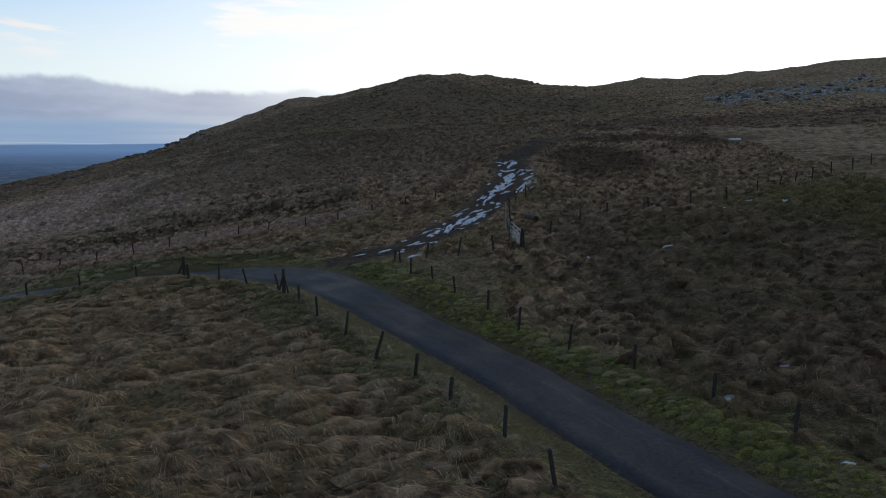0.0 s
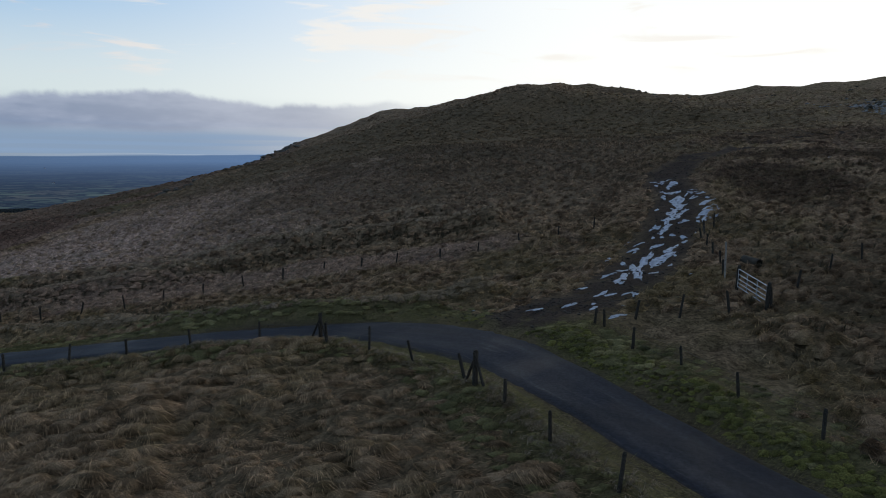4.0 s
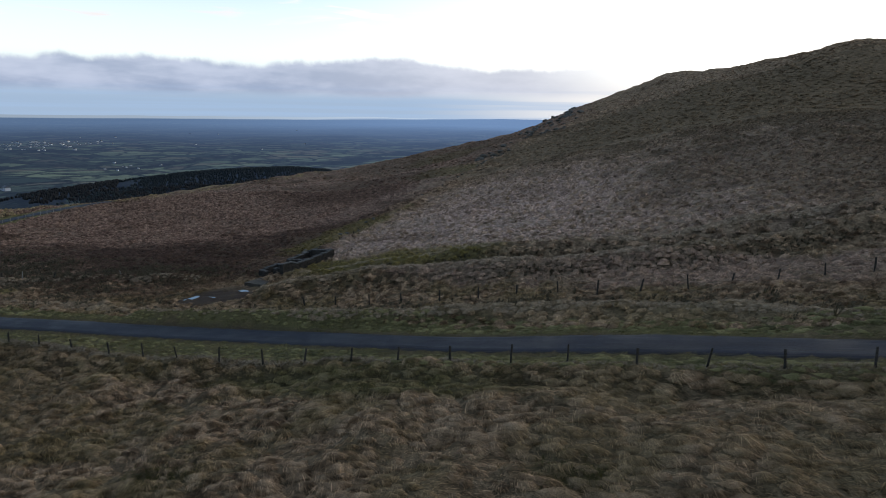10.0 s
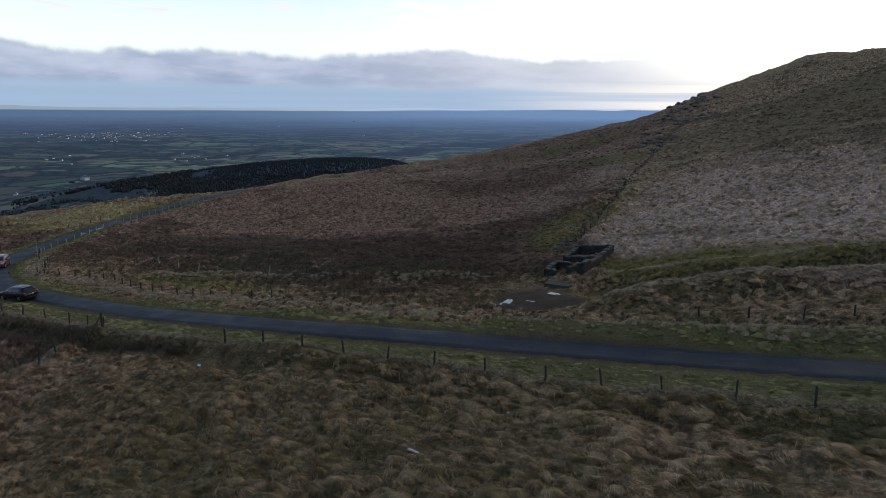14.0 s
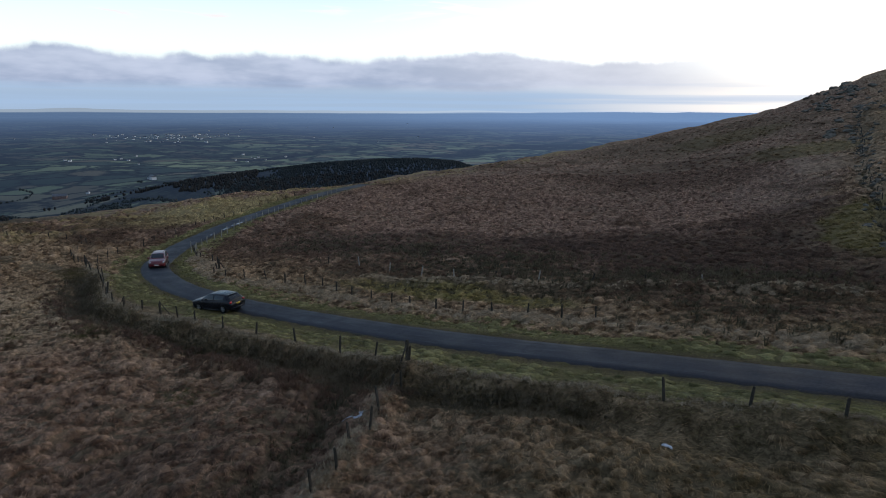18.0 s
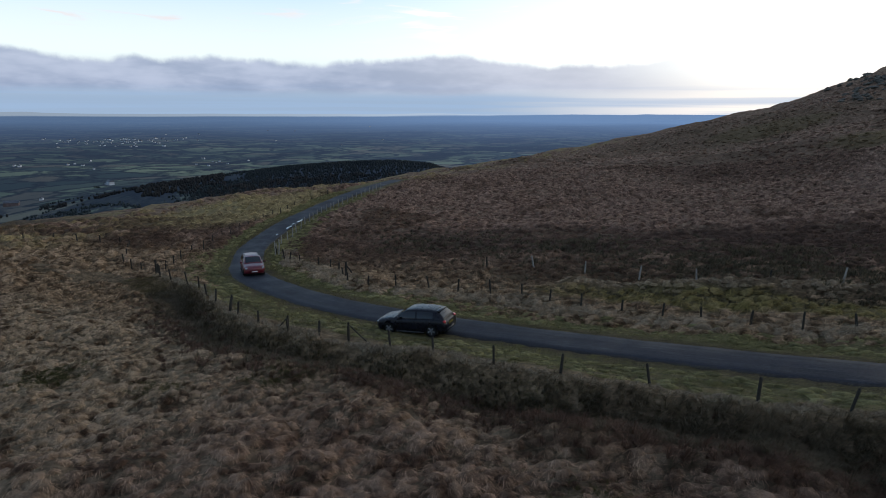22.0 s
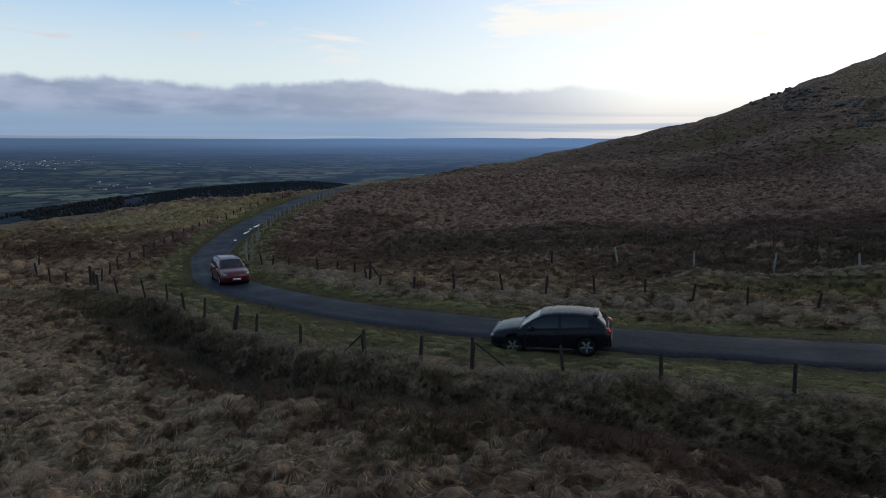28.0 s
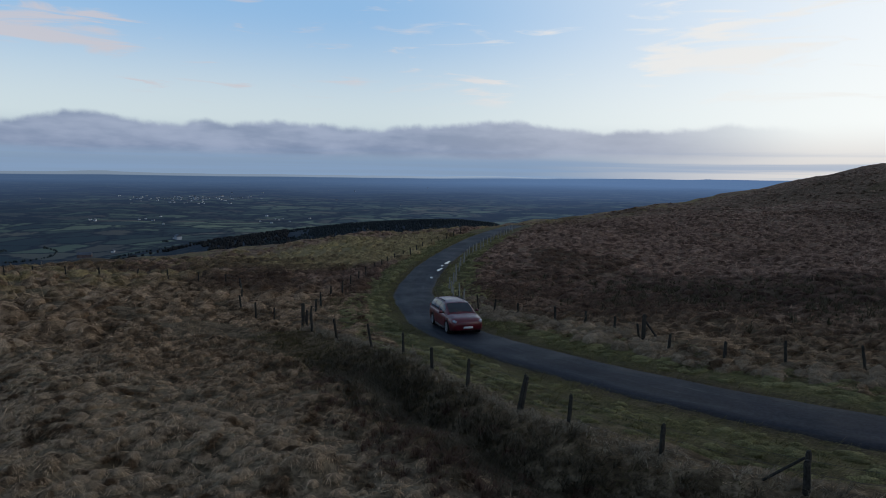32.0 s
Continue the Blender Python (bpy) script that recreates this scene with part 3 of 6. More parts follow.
def by_road(x, y):
    """Distance from the road's middle (minus: the upper side), and the road's height there."""
    off, z = np.full(x.shape, 99.0), np.zeros(x.shape)
    near = np.nonzero((x > -235) & (x < 40) & (y > -30) & (y < 160))[0]
    for k in range(0, len(near), 4000):
        i = near[k:k + 4000]
        dx, dy = x[i, None] - road_xy[None, ::2, 0], y[i, None] - road_xy[None, ::2, 1]
        j = (dx * dx + dy * dy).argmin(1)
        ex, ey = dx[np.arange(len(i)), j], dy[np.arange(len(i)), j]
        q = road_dir[::2][j]
        side = q[:, 0] * ey - q[:, 1] * ex
        off[i] = np.hypot(ex, ey) * np.where(side > 0, 1, -1)
        z[i] = road_z[::2][j]
    return off, z


NEAR_FENCE = [(9.5, 1), (4.6, 11), (1.2, 18.1), (-0.2, 21.1), (-4.3, 27.8), (-8.6, 34.4), (-10.9, 36.6), (-13.2, 38.7), (-16.7, 41.0), (-22, 41.6), (-29.4, 41.5),
              (-45, 41.2), (-58, 41), (-70.2, 39.9), (-84, 38.6), (-96, 37.4), (-108.5, 36.2), (-119.3, 35.7), (-130, 35.5), (-139, 35.7), (-148, 36.0),
              (-152.3, 36.4), (-156.1, 37.8), (-160.3, 39.9), (-164.2, 41.8), (-168.3, 44), (-172.1, 44.9), (-176.4, 46.4)]
BANK = spline(NEAR_FENCE, 1.0)


# old turf banks on the slope: line, height, half width
TERRACES = [
    (spline([(-81, 58), (-73, 62.3), (-62, 64.8), (-44, 69), (-33, 74), (-22, 75.5), (-10, 74)], 1.0), 1.5, 1.7),
    (spline([(-84, 65), (-76, 66.5), (-66, 68.8), (-50, 71.3), (-38, 75), (-30, 77.5)], 1.0), -1.9, 1.8),
    (spline([(-87, 69), (-78, 70.2), (-68, 72.6), (-52, 74.2), (-40, 77), (-29, 80), (-16, 84)], 1.0), 0.8, 1.8),
    (spline([(-88, 48.7), (-69, 50.6), (-55, 52.8), (-47, 54.3), (-38, 54), (-29, 51.0), (-21, 49.2), (-14, 49.6), (-9.4, 52.0)], 1.0), 1.0, 1.3),
    (spline([(-139, 55.2), (-126, 56.6), (-115, 59), (-107, 63), (-98, 66)], 1.0), 0.75, 1.1),
    (spline([(-95, 84), (-96.5, 100), (-98.5, 120), (-101.2, 143), (-102.7, 171), (-105, 215), (-108, 250)], 1.0), -0.9, 1.6),
    (spline([(-92.6, 84), (-94, 100), (-96, 120), (-98.7, 143), (-100, 171), (-102.5, 215), (-105, 250)], 1.0), 0.7, 1.5),
    (spline([(-30, 116), (-15, 121), (-4, 105), (1.4, 98), (6, 88)], 1.0), -0.9, 1.4),
    (spline([(-119.3, 34.6), (-117.3, 30), (-115.3, 25), (-113.2, 19), (-110.6, 11)], 1.0), 0.55, 0.8),
    (spline([(-121.6, 32.6), (-119.4, 28), (-117.3, 23), (-115.2, 17), (-112.8, 10)], 1.0), -0.7, 1.2),
]


def from_line(x, y, line):
    out = np.full(x.shape, 99.0)
    lo, hi = line.min(0) - 6, line.max(0) + 6
    i = np.nonzero((x > lo[0]) & (x < hi[0]) & (y > lo[1]) & (y < hi[1]))[0]
    for k in range(0, len(i), 6000):
        j = i[k:k + 6000]
        out[j] = np.sqrt(((x[j, None] - line[None, :, 0]) ** 2 + (y[j, None] - line[None, :, 1]) ** 2).min(1))
    return out


def ground(x, y, rough=True):
    """Height of the turf, with road bed, banks and tussocky unevenness."""
    x, y = np.atleast_1d(np.asarray(x, float)), np.atleast_1d(np.asarray(y, float))
    z = land(x, y)
    off, rz = by_road(x, y)
    d = np.abs(off)
    wide = np.exp(-((x + 10.5) / 6) ** 2) * 0.9
    k = smooth(2.0 + wide, 4.2 + wide, d)
    z = rz * (1 - k) + z * k - 0.05 * (1 - k)
    # low bank that carries the roadside fence, and the ditch behind it
    near = np.nonzero((x > -185) & (x < 15) & (y > 0) & (y < 60))[0]
    crest = np.full(x.shape, 99.0)
    for i0 in range(0, len(near), 8000):
        i = near[i0:i0 + 8000]
        crest[i] = np.sqrt(((x[i, None] - BANK[None, :, 0]) ** 2 + (y[i, None] - BANK[None, :, 1]) ** 2).min(1))
    z = z + 0.45 * np.exp(-(crest / 1.3) ** 2)
    below = np.interp(x, BANK[::-1, 0], BANK[::-1, 1]) - y
    z = z - (0.3 + 0.3 * smooth(-98, -112, x)) * smooth(-17, -25, x) * smooth(-176, -166, x) * np.exp(-((below - 2.3) / 0.9) ** 2)
    for line, high, wide_ in TERRACES:
        near_line = from_line(x, y, line)
        z = z + high * (1 + 0.22 * lumps(x, y, 7.0, 33)) * np.exp(-(near_line / wide_) ** 2)
    # mossy lip on the upper edge of the lower road
    lip = np.exp(-((off + 3.3) / 0.8) ** 2) * smooth(-20, -2, x) * (off < 0)
    z = z + 0.35 * lip
    if rough:
        w = smooth(2.0, 3.2, d)
        calm = 1 - 0.25 * smooth(6.0, 3.0, d)
        z = z + w * calm * (0.16 * lumps(x, y, 1.3, 3) + 0.10 * lumps(x, y, 0.55, 4) + 0.22 * lumps(x, y, 4.0, 5))
        lee = smooth(5.0, 8.0, d) * smooth(47, 40, y)
        z = z + lee * (0.2 * lumps(0.62 * x - 0.3 * y, 0.75 * y + 0.35 * x, 1.1, 45) + 0.22 * lumps(x * 0.8, y, 2.2, 46))
        z = z + smooth(3.0, 9.0, d) * smooth(48, 75, y) * (0.45 * lumps(x, y * 1.6, 9.0, 6) + 0.14 * lumps(x, y, 3.0, 7))
        z = z + smooth(150, 230, y) * (1.2 * lumps(x, y, 18.0, 8) + 0.6 * lumps(x, y, 6.0, 9))
    return z


def lines(knots):
    """Grid lines: (start, step) pairs up to a last end."""
    out = []
    for (a, s), (b, _) in zip(knots[:-1], knots[1:]):
        out.append(np.arange(a, b, s))
    return np.concatenate(out + [[knots[-1][0]]])


def sheet(name, gx, gy, zfun, mat):
    X, Y = np.meshgrid(gx, gy)
    x, y = X.ravel(), Y.ravel()
    co = np.stack([x, y, zfun(x, y)], 1)
    nx, ny = len(gx), len(gy)
    i = (np.arange(ny - 1)[:, None] * nx + np.arange(nx - 1)[None]).ravel()
    faces = np.stack([i, i + 1, i + nx + 1, i + nx], 1)
    me = raw_mesh(name, co, faces, mat)
    return me, x, y


def raw_mesh(name, co, faces, mat, flat=False, second=None, first_second=0):
    me = bpy.data.meshes.new(name)
    n, k = faces.shape
    me.vertices.add(len(co))
    me.vertices.foreach_set("co", np.ascontiguousarray(co, np.float32).ravel())
    me.loops.add(n * k)
    me.loops.foreach_set("vertex_index", np.ascontiguousarray(faces, np.int32).ravel())
    me.polygons.add(n)
    me.polygons.foreach_set("loop_start", np.arange(0, n * k, k, dtype=np.int32))
    me.polygons.foreach_set("loop_total", np.full(n, k, np.int32))
    me.update(calc_edges=True)
    me.polygons.foreach_set("use_smooth", np.full(n, not flat))
    me.materials.append(mat)
    if second:
        me.materials.append(second)
        me.polygons.foreach_set("material_index", (np.arange(n) >= first_second).astype(np.int32))
    return me


TRACK = [(-6.5, 45.5), (-3.0, 48.5), (-0.6, 52), (1.6, 56), (3.4, 61.5), (5.8, 68), (8.2, 76), (8.6, 84), (12, 94), (20, 104), (32, 116), (46, 128)]
TRACK_LINE = spline(TRACK, 1.0)


def track_near(x, y):
    out = np.full(x.shape, 99.0)
    i = np.nonzero((x > -20) & (x < 60) & (y > 40) & (y < 140))[0]
    if len(i):
        out[i] = np.sqrt(((x[i, None] - TRACK_LINE[None, :, 0]) ** 2 + (y[i, None] - TRACK_LINE[None, :, 1]) ** 2).min(1))
    return out


gx = lines([(-900, 60), (-420, 12), (-300, 4), (-220, 1.6), (-195, 0.6), (18, 0.9), (36, 1.6), (70, 4), (160, 15), (400, 60), (900, 1)])
gy = lines([(-500, 60), (-60, 10), (0, 1.6), (12, 0.55), (68, 0.9), (100, 1.1), (150, 1.8), (240, 2.5), (345, 10), (420, 40), (900, 1)])
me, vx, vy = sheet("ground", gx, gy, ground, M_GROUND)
sheet_z = np.empty(len(vx) * 3, np.float32)
me.vertices.foreach_get("co", sheet_z)
sheet_z = sheet_z[2::3].astype(float).reshape(len(gy), len(gx))


def turf(x, y):
    """Height of the built sheet of turf."""
    i = np.clip(np.searchsorted(gx, x) - 1, 0, len(gx) - 2)
    j = np.clip(np.searchsorted(gy, y) - 1, 0, len(gy) - 2)
    u, v = (x - gx[i]) / (gx[i + 1] - gx[i]), (y - gy[j]) / (gy[j + 1] - gy[j])
    return (sheet_z[j, i] * (1 - u) + sheet_z[j, i + 1] * u) * (1 - v) + (sheet_z[j + 1, i] * (1 - u) + sheet_z[j + 1, i + 1] * u) * v


off, _ = by_road(vx, vy)
att = me.attributes.new("verge", "FLOAT", "POINT")
att.data.foreach_set("value", (smooth(6.5, 3.5, np.abs(off)) * (0.75 + 0.25 * lumps(vx, vy, 3.0, 12))).astype(np.float32))
mud = np.maximum(smooth(3.4, 1.4, track_near(vx, vy) + 0.8 * lumps(vx, vy, 1.5, 13)), smooth(2.6, 1.7, np.abs(off)) * 0.8)
yard = np.hypot((vx + 89) / 5, (vy - 58) / 7)
mud = np.maximum(mud, smooth(1.15, 0.7, yard + 0.2 * lumps(vx, vy, 2.0, 14)))
att = me.attributes.new("mud", "FLOAT", "POINT")
att.data.foreach_set("value", mud.astype(np.float32))
tagged(new("ground", me), "rough winter moorland of brown and green tussocky grass", "ground", kind="structure")

# road: cambered strip of old asphalt with ragged edges
lanes = np.array([-1.0, -0.92, -0.6, -0.2, 0.2, 0.6, 0.92, 1.0])
side = np.stack([-road_dir[:, 1], road_dir[:, 0]], 1)
ragged = 1 + 0.05 * lumps(np.arange(len(road_xy)) * 0.5, np.zeros(len(road_xy)), 1.2, 20)
rx = road_xy[:, None, 0] + side[:, None, 0] * lanes[None] * (road_half * ragged)[:, None]
ry = road_xy[:, None, 1] + side[:, None, 1] * lanes[None] * (road_half * ragged)[:, None]
rz = road_z[:, None] + 0.045 * (1 - np.abs(lanes[None]) ** 2) + np.where(np.abs(lanes) > 0.95, -0.08, 0.0)[None]
n, k = rx.shape
i = (np.arange(n - 1)[:, None] * k + np.arange(k - 1)[None]).ravel()
faces = np.stack([i, i + k, i + k + 1, i + 1], 1)[:, ::-1]
me = raw_mesh("road", np.stack([rx, ry, rz], -1).reshape(-1, 3), faces, M_ROAD)
uv = me.uv_layers.new(name="along")
vu = np.stack([np.tile(lanes, n), np.repeat(np.arange(n) * 0.5, k)], 1)
uv.data.foreach_set("uv", vu[faces.ravel()].astype(np.float32).ravel())
tagged(new("road", me), "narrow single-track road of worn dark asphalt", "road", kind="structure")

# ---- the plain far below, in true fields, hedges and woods ----
EYE_XY = np.array((-75.0, 10.0))


def plain_z(r):
    return -158 + 126 * smooth(500, 5200, r) + 8 * smooth(3800, 4700, r)


def fields():
    m, t, b = material("distant_fields", 1.0)
    uv = t.nodes.new("ShaderNodeUVMap").outputs[0]
    p = t.nodes.new("ShaderNodeMapping")
    link(t, uv, p.inputs[0])
    p.inputs["Rotation"].default_value = (0, 0, 0.5)
    p = p.outputs[0]
    bend = t.nodes.new("ShaderNodeVectorMath")
    bend.operation = "MULTIPLY_ADD"
    wob = t.nodes.new("ShaderNodeTexNoise")
    wob.inputs["Scale"].default_value = 3.0
    link(t, p, wob.inputs["Vector"])
    link(t, wob.outputs["Color"], bend.inputs[0])
    bend.inputs[1].default_value = (0.12, 0.12, 0.0)
    link(t, p, bend.inputs[2])
    q = bend.outputs[0]
    cells = []
    for feature in ("F1", "DISTANCE_TO_EDGE"):
        v = t.nodes.new("ShaderNodeTexVoronoi")
        v.feature = feature
        v.inputs["Scale"].default_value, v.inputs["Randomness"].default_value = 7.5, 0.95
        link(t, q, v.inputs["Vector"])
        cells.append(v)
    sepc = t.nodes.new("ShaderNodeSeparateColor")
    link(t, cells[0].outputs["Color"], sepc.inputs[0])
    col = mixc(t, ramp(t, sepc.outputs[0], 0.15, 0.95), (0.048, 0.066, 0.050), (0.19, 0.22, 0.125))
    col = mixc(t, mth(t, "MULTIPLY", ramp(t, sepc.outputs[1], 0.68, 0.78), 0.7), col, (0.19, 0.155, 0.10))
    speck = noise_tex(t, p, 30.0, 4.0, 0.7)
    hedge = ramp(t, mth(t, "ADD", cells[1].outputs["Distance"], mth(t, "MULTIPLY", mth(t, "SUBTRACT", speck, 0.5), 0.42)), 0.02, 0.12, 0.9, 0.0)
    wood = ramp(t, mth(t, "ADD", noise_tex(t, p, 1.5, 6.0, 0.7, 0.5), mth(t, "MULTIPLY", mth(t, "SUBTRACT", speck, 0.5), 0.25)), 0.51, 0.58)
    dark_ = mixc(t, ramp(t, speck, 0.35, 0.65), (0.010, 0.014, 0.013), (0.040, 0.045, 0.034))
    wide = noise_tex(t, p, 0.45, 4.0, 0.6)
    col = mixc(t, 1.0, col, mixc(t, ramp(t, wide, 0.35, 0.65), (0.55, 0.6, 0.65), (1.5, 1.45, 1.4)), "MULTIPLY")
    shade_of = t.nodes.new("ShaderNodeAttribute")
    shade_of.attribute_name = "wooded"
    col = mixc(t, mth(t, "MAXIMUM", mth(t, "MAXIMUM", hedge, wood), shade_of.outputs["Fac"]), col, dark_)
    link(t, col, b.inputs["Base Color"])
    b.inputs["Specular IOR Level"].default_value = 0.0
    # airlight of many kilometres, painted as a bluish glow that thickens with distance
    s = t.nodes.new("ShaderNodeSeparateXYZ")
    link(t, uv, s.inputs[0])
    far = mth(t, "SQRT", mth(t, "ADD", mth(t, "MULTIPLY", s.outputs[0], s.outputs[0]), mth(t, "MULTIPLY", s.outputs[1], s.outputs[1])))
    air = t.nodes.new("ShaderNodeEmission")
    # the sea's glint at the horizon is put in as glow
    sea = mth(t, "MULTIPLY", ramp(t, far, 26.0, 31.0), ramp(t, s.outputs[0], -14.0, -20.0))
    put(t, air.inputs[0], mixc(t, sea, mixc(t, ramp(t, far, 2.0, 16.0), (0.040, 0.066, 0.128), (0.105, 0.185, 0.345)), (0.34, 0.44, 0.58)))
    # glow painted stronger on the side towards the sun
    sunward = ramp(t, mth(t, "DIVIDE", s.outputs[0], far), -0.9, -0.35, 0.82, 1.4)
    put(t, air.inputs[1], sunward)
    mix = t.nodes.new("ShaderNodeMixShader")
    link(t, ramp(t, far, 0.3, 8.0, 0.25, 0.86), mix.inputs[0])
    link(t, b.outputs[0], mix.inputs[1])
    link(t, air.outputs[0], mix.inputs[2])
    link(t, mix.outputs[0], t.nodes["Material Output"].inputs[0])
    return m


# the wooded ridge: height over the plain by bearing in degrees
RIDGE_AT = np.radians([-80, -72, -66, -61, -56, -51, -46, -41, -37, -34, -31, -26])
RIDGE_UP = np.array([0, 3, 9, 24, 44, 57, 66, 70, 71, 66, 48, 15.0])


def plain_at(ang, r):
    x, y = EYE_XY[0] + r * np.sin(ang), EYE_XY[1] + r * np.cos(ang)
    z = plain_z(r)
    ridge = np.interp(ang, RIDGE_AT, RIDGE_UP, 0, 0) * np.exp(-((r - 1050) / np.where(r < 1050, 130, 200)) ** 2)
    far_hill = 20 * np.exp(-((r - 4700) / 260) ** 2) * (0.25 + 0.75 * np.maximum(0, lumps(ang * 10, ang * 0, 1.1, 31)) + 0.15 * lumps(ang * 60, ang * 0, 1.1, 32))
    roll = 5 * lumps(x, y, 240.0, 30) * smooth(4500, 2500, r)
    roll = roll + 6 * lumps(x, y, 420.0, 34) * smooth(1100, 1600, r) * smooth(4700, 3300, r)
    return x, y, z + ridge + far_hill + roll


ang = np.linspace(-math.pi, math.pi, 361)
rad = np.concatenate([np.arange(320, 1600, 22), np.geomspace(1600, 4900, 70)])
A, R = np.meshgrid(ang, rad)
x, y, z = plain_at(A.ravel(), R.ravel())
n, k = R.shape
i = (np.arange(n - 1)[:, None] * k + np.arange(k - 1)[None]).ravel()
faces = np.stack([i, i + 1, i + k + 1, i + k], 1)[:, ::-1]
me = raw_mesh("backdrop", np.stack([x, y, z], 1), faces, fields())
real = 0.2 / np.maximum(0.004, (-6 - plain_z(R.ravel())) / R.ravel())
under = smooth(-58, -51, np.degrees(A.ravel())) * smooth(-27, -31, np.degrees(A.ravel())) * smooth(925, 985, R.ravel()) * smooth(1160, 1110, R.ravel())
att = me.attributes.new("wooded", "FLOAT", "POINT")
att.data.foreach_set("value", under.astype(np.float32))
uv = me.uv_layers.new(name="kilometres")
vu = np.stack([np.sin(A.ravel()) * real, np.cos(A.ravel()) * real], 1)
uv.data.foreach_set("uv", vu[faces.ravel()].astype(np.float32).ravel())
tagged(new("backdrop", me), "wide hazy plain of green fields, hedges and woods", "plain", kind="structure")


# ---- building helpers ----
def box(bm, size, m=None, taper=1.0):
    """A box of that size at the pose m; taper narrows its top."""
    sx, sy, sz = (v / 2 for v in size)
    vs = []
    for z, k in ((-sz, 1.0), (sz, taper)):
        for x, y in ((-sx, -sy), (sx, -sy), (sx, sy), (-sx, sy)):
            v = Vector((x * k, y * k, z))
            vs.append(bm.verts.new(m @ v if m else v))
    for f in ((3, 2, 1, 0), (4, 5, 6, 7), (0, 1, 5, 4), (1, 2, 6, 5), (2, 3, 7, 6), (3, 0, 4, 7)):
        bm.faces.new([vs[i] for i in f])


def tube(bm, a, b, r0, r1=None, n=8):
    a, b = Vector(a), Vector(b)
    r1 = r0 if r1 is None else r1
    q = (b - a).to_track_quat("Z", "Y").to_matrix()
    rings = []
    for p, r in ((a, r0), (b, r1)):
        rings.append([bm.verts.new(p + q @ Vector((math.cos(i * 2 * math.pi / n) * r, math.sin(i * 2 * math.pi / n) * r, 0))) for i in range(n)])
    for i in range(n):
        bm.faces.new((rings[0][i], rings[0][(i + 1) % n], rings[1][(i + 1) % n], rings[1][i]))
    bm.faces.new(rings[0][::-1])
    bm.faces.new(rings[1])


def lathe(bm, profile, m=None, n=24, close=True):
    """Turn (radius, along) pairs round the y axis."""
    rows = []
    for r, h in profile:
        rows.append([bm.verts.new((m or Matrix()) @ Vector((r * math.cos(i * 2 * math.pi / n), h, r * math.sin(i * 2 * math.pi / n)))) for i in range(n)])
    for a, b in zip(rows[:-1], rows[1:]):
        for i in range(n):
            bm.faces.new((a[i], a[(i + 1) % n], b[(i + 1) % n], b[i]))
    if close:
        bm.faces.new(rows[-1])


def mesh_of(name, bm, mat, smooth_faces=False):
    me = bpy.data.meshes.new(name)
    bmesh.ops.recalc_face_normals(bm, faces=bm.faces)
    bm.to_mesh(me)
    bm.free()
    if smooth_faces:
        me.polygons.foreach_set("use_smooth", [True] * len(me.polygons))
    me.materials.append(mat)
    return me


def part(name, bm, mat, parent, label="", smooth_faces=False):
    ob = new(name, mesh_of(name, bm, mat, smooth_faces))
    ob.parent = parent
    if label:
        tagged(ob, label)
    return ob


def empty(name, m, label, category, group=""):
    ob = new(name)
    ob.matrix_world = m
    return tagged(ob, label, category, group)


def gz(x, y, rough=True):
    return float(ground(np.array([x]), np.array([y]), rough)[0])


# ---- fences: weathered posts, wires ----
def post_mesh(name, r, h, mat, seed):
    g = random.Random(seed)
    bm = bmesh.new()
    rings = []
    n = 8
    for z, k in ((-0.25, 1.05), (h * 0.5, 1.0), (h * 0.93, 0.95), (h, 0.72)):
        rings.append([bm.verts.new((r * k * g.uniform(0.86, 1.14) * math.cos(i * 2 * math.pi / n), r * k * g.uniform(0.86, 1.14) * math.sin(i * 2 * math.pi / n), z + (g.uniform(-0.015, 0.02) if z > 0.9 else 0))) for i in range(n)])
    for a, b in zip(rings[:-1], rings[1:]):
        for i in range(n):
            bm.faces.new((a[i], a[(i + 1) % n], b[(i + 1) % n], b[i]))
    bm.faces.new(rings[-1])
    return mesh_of(name, bm, mat)


POSTS = [post_mesh("post", r, h, M_POST, k) for k, (r, h) in enumerate(((0.066, 1.0), (0.058, 1.06), (0.07, 0.94), (0.06, 1.02)))]
PALE_POSTS = [post_mesh("post", r, h, M_POST_NEW, 20 + k) for k, (r, h) in enumerate(((0.065, 1.12), (0.06, 1.05), (0.068, 1.2)))]
STRAINER = post_mesh("strainer_post", 0.10, 1.45, M_POST, 50)
fence_rng = random.Random(5)


def fence(name, line, gap, label, meshes, wires=(0.35, 0.65, 0.92), lean=5.0, jitter=0.2):
    pts = spline(line, gap) if gap else np.array(line, float)
    home = empty(name, pose(pts[0, 0], pts[0, 1], gz(*pts[0], False)), label, "fence")
    feet = []
    for x, y in pts:
        x, y = x + fence_rng.uniform(-jitter, jitter), y + fence_rng.uniform(-jitter, jitter) * 0.3
        z = gz(x, y, False)
        ob = new("post", fence_rng.choice(meshes))
        ob.parent = home
        ob.matrix_world = pose(x, y, z, fence_rng.gauss(0, lean), fence_rng.gauss(0, lean), fence_rng.uniform(0, 360))
        feet.append(Vector((x, y, z)))
    for h in wires:
        bm = bmesh.new()
        for a, b in zip(feet[:-1], feet[1:]):
            sag = Vector((0, 0, h - 0.03 + fence_rng.uniform(-0.02, 0.02)))
            m = (a + b) / 2
            tube(bm, a + Vector((0, 0, h)), m + sag, 0.005, n=3)
            tube(bm, m + sag, b + Vector((0, 0, h)), 0.005, n=3)
        bmesh.ops.translate(bm, vec=-home.location, verts=bm.verts)
        part("wire", bm, M_WIRE, home)
    return home


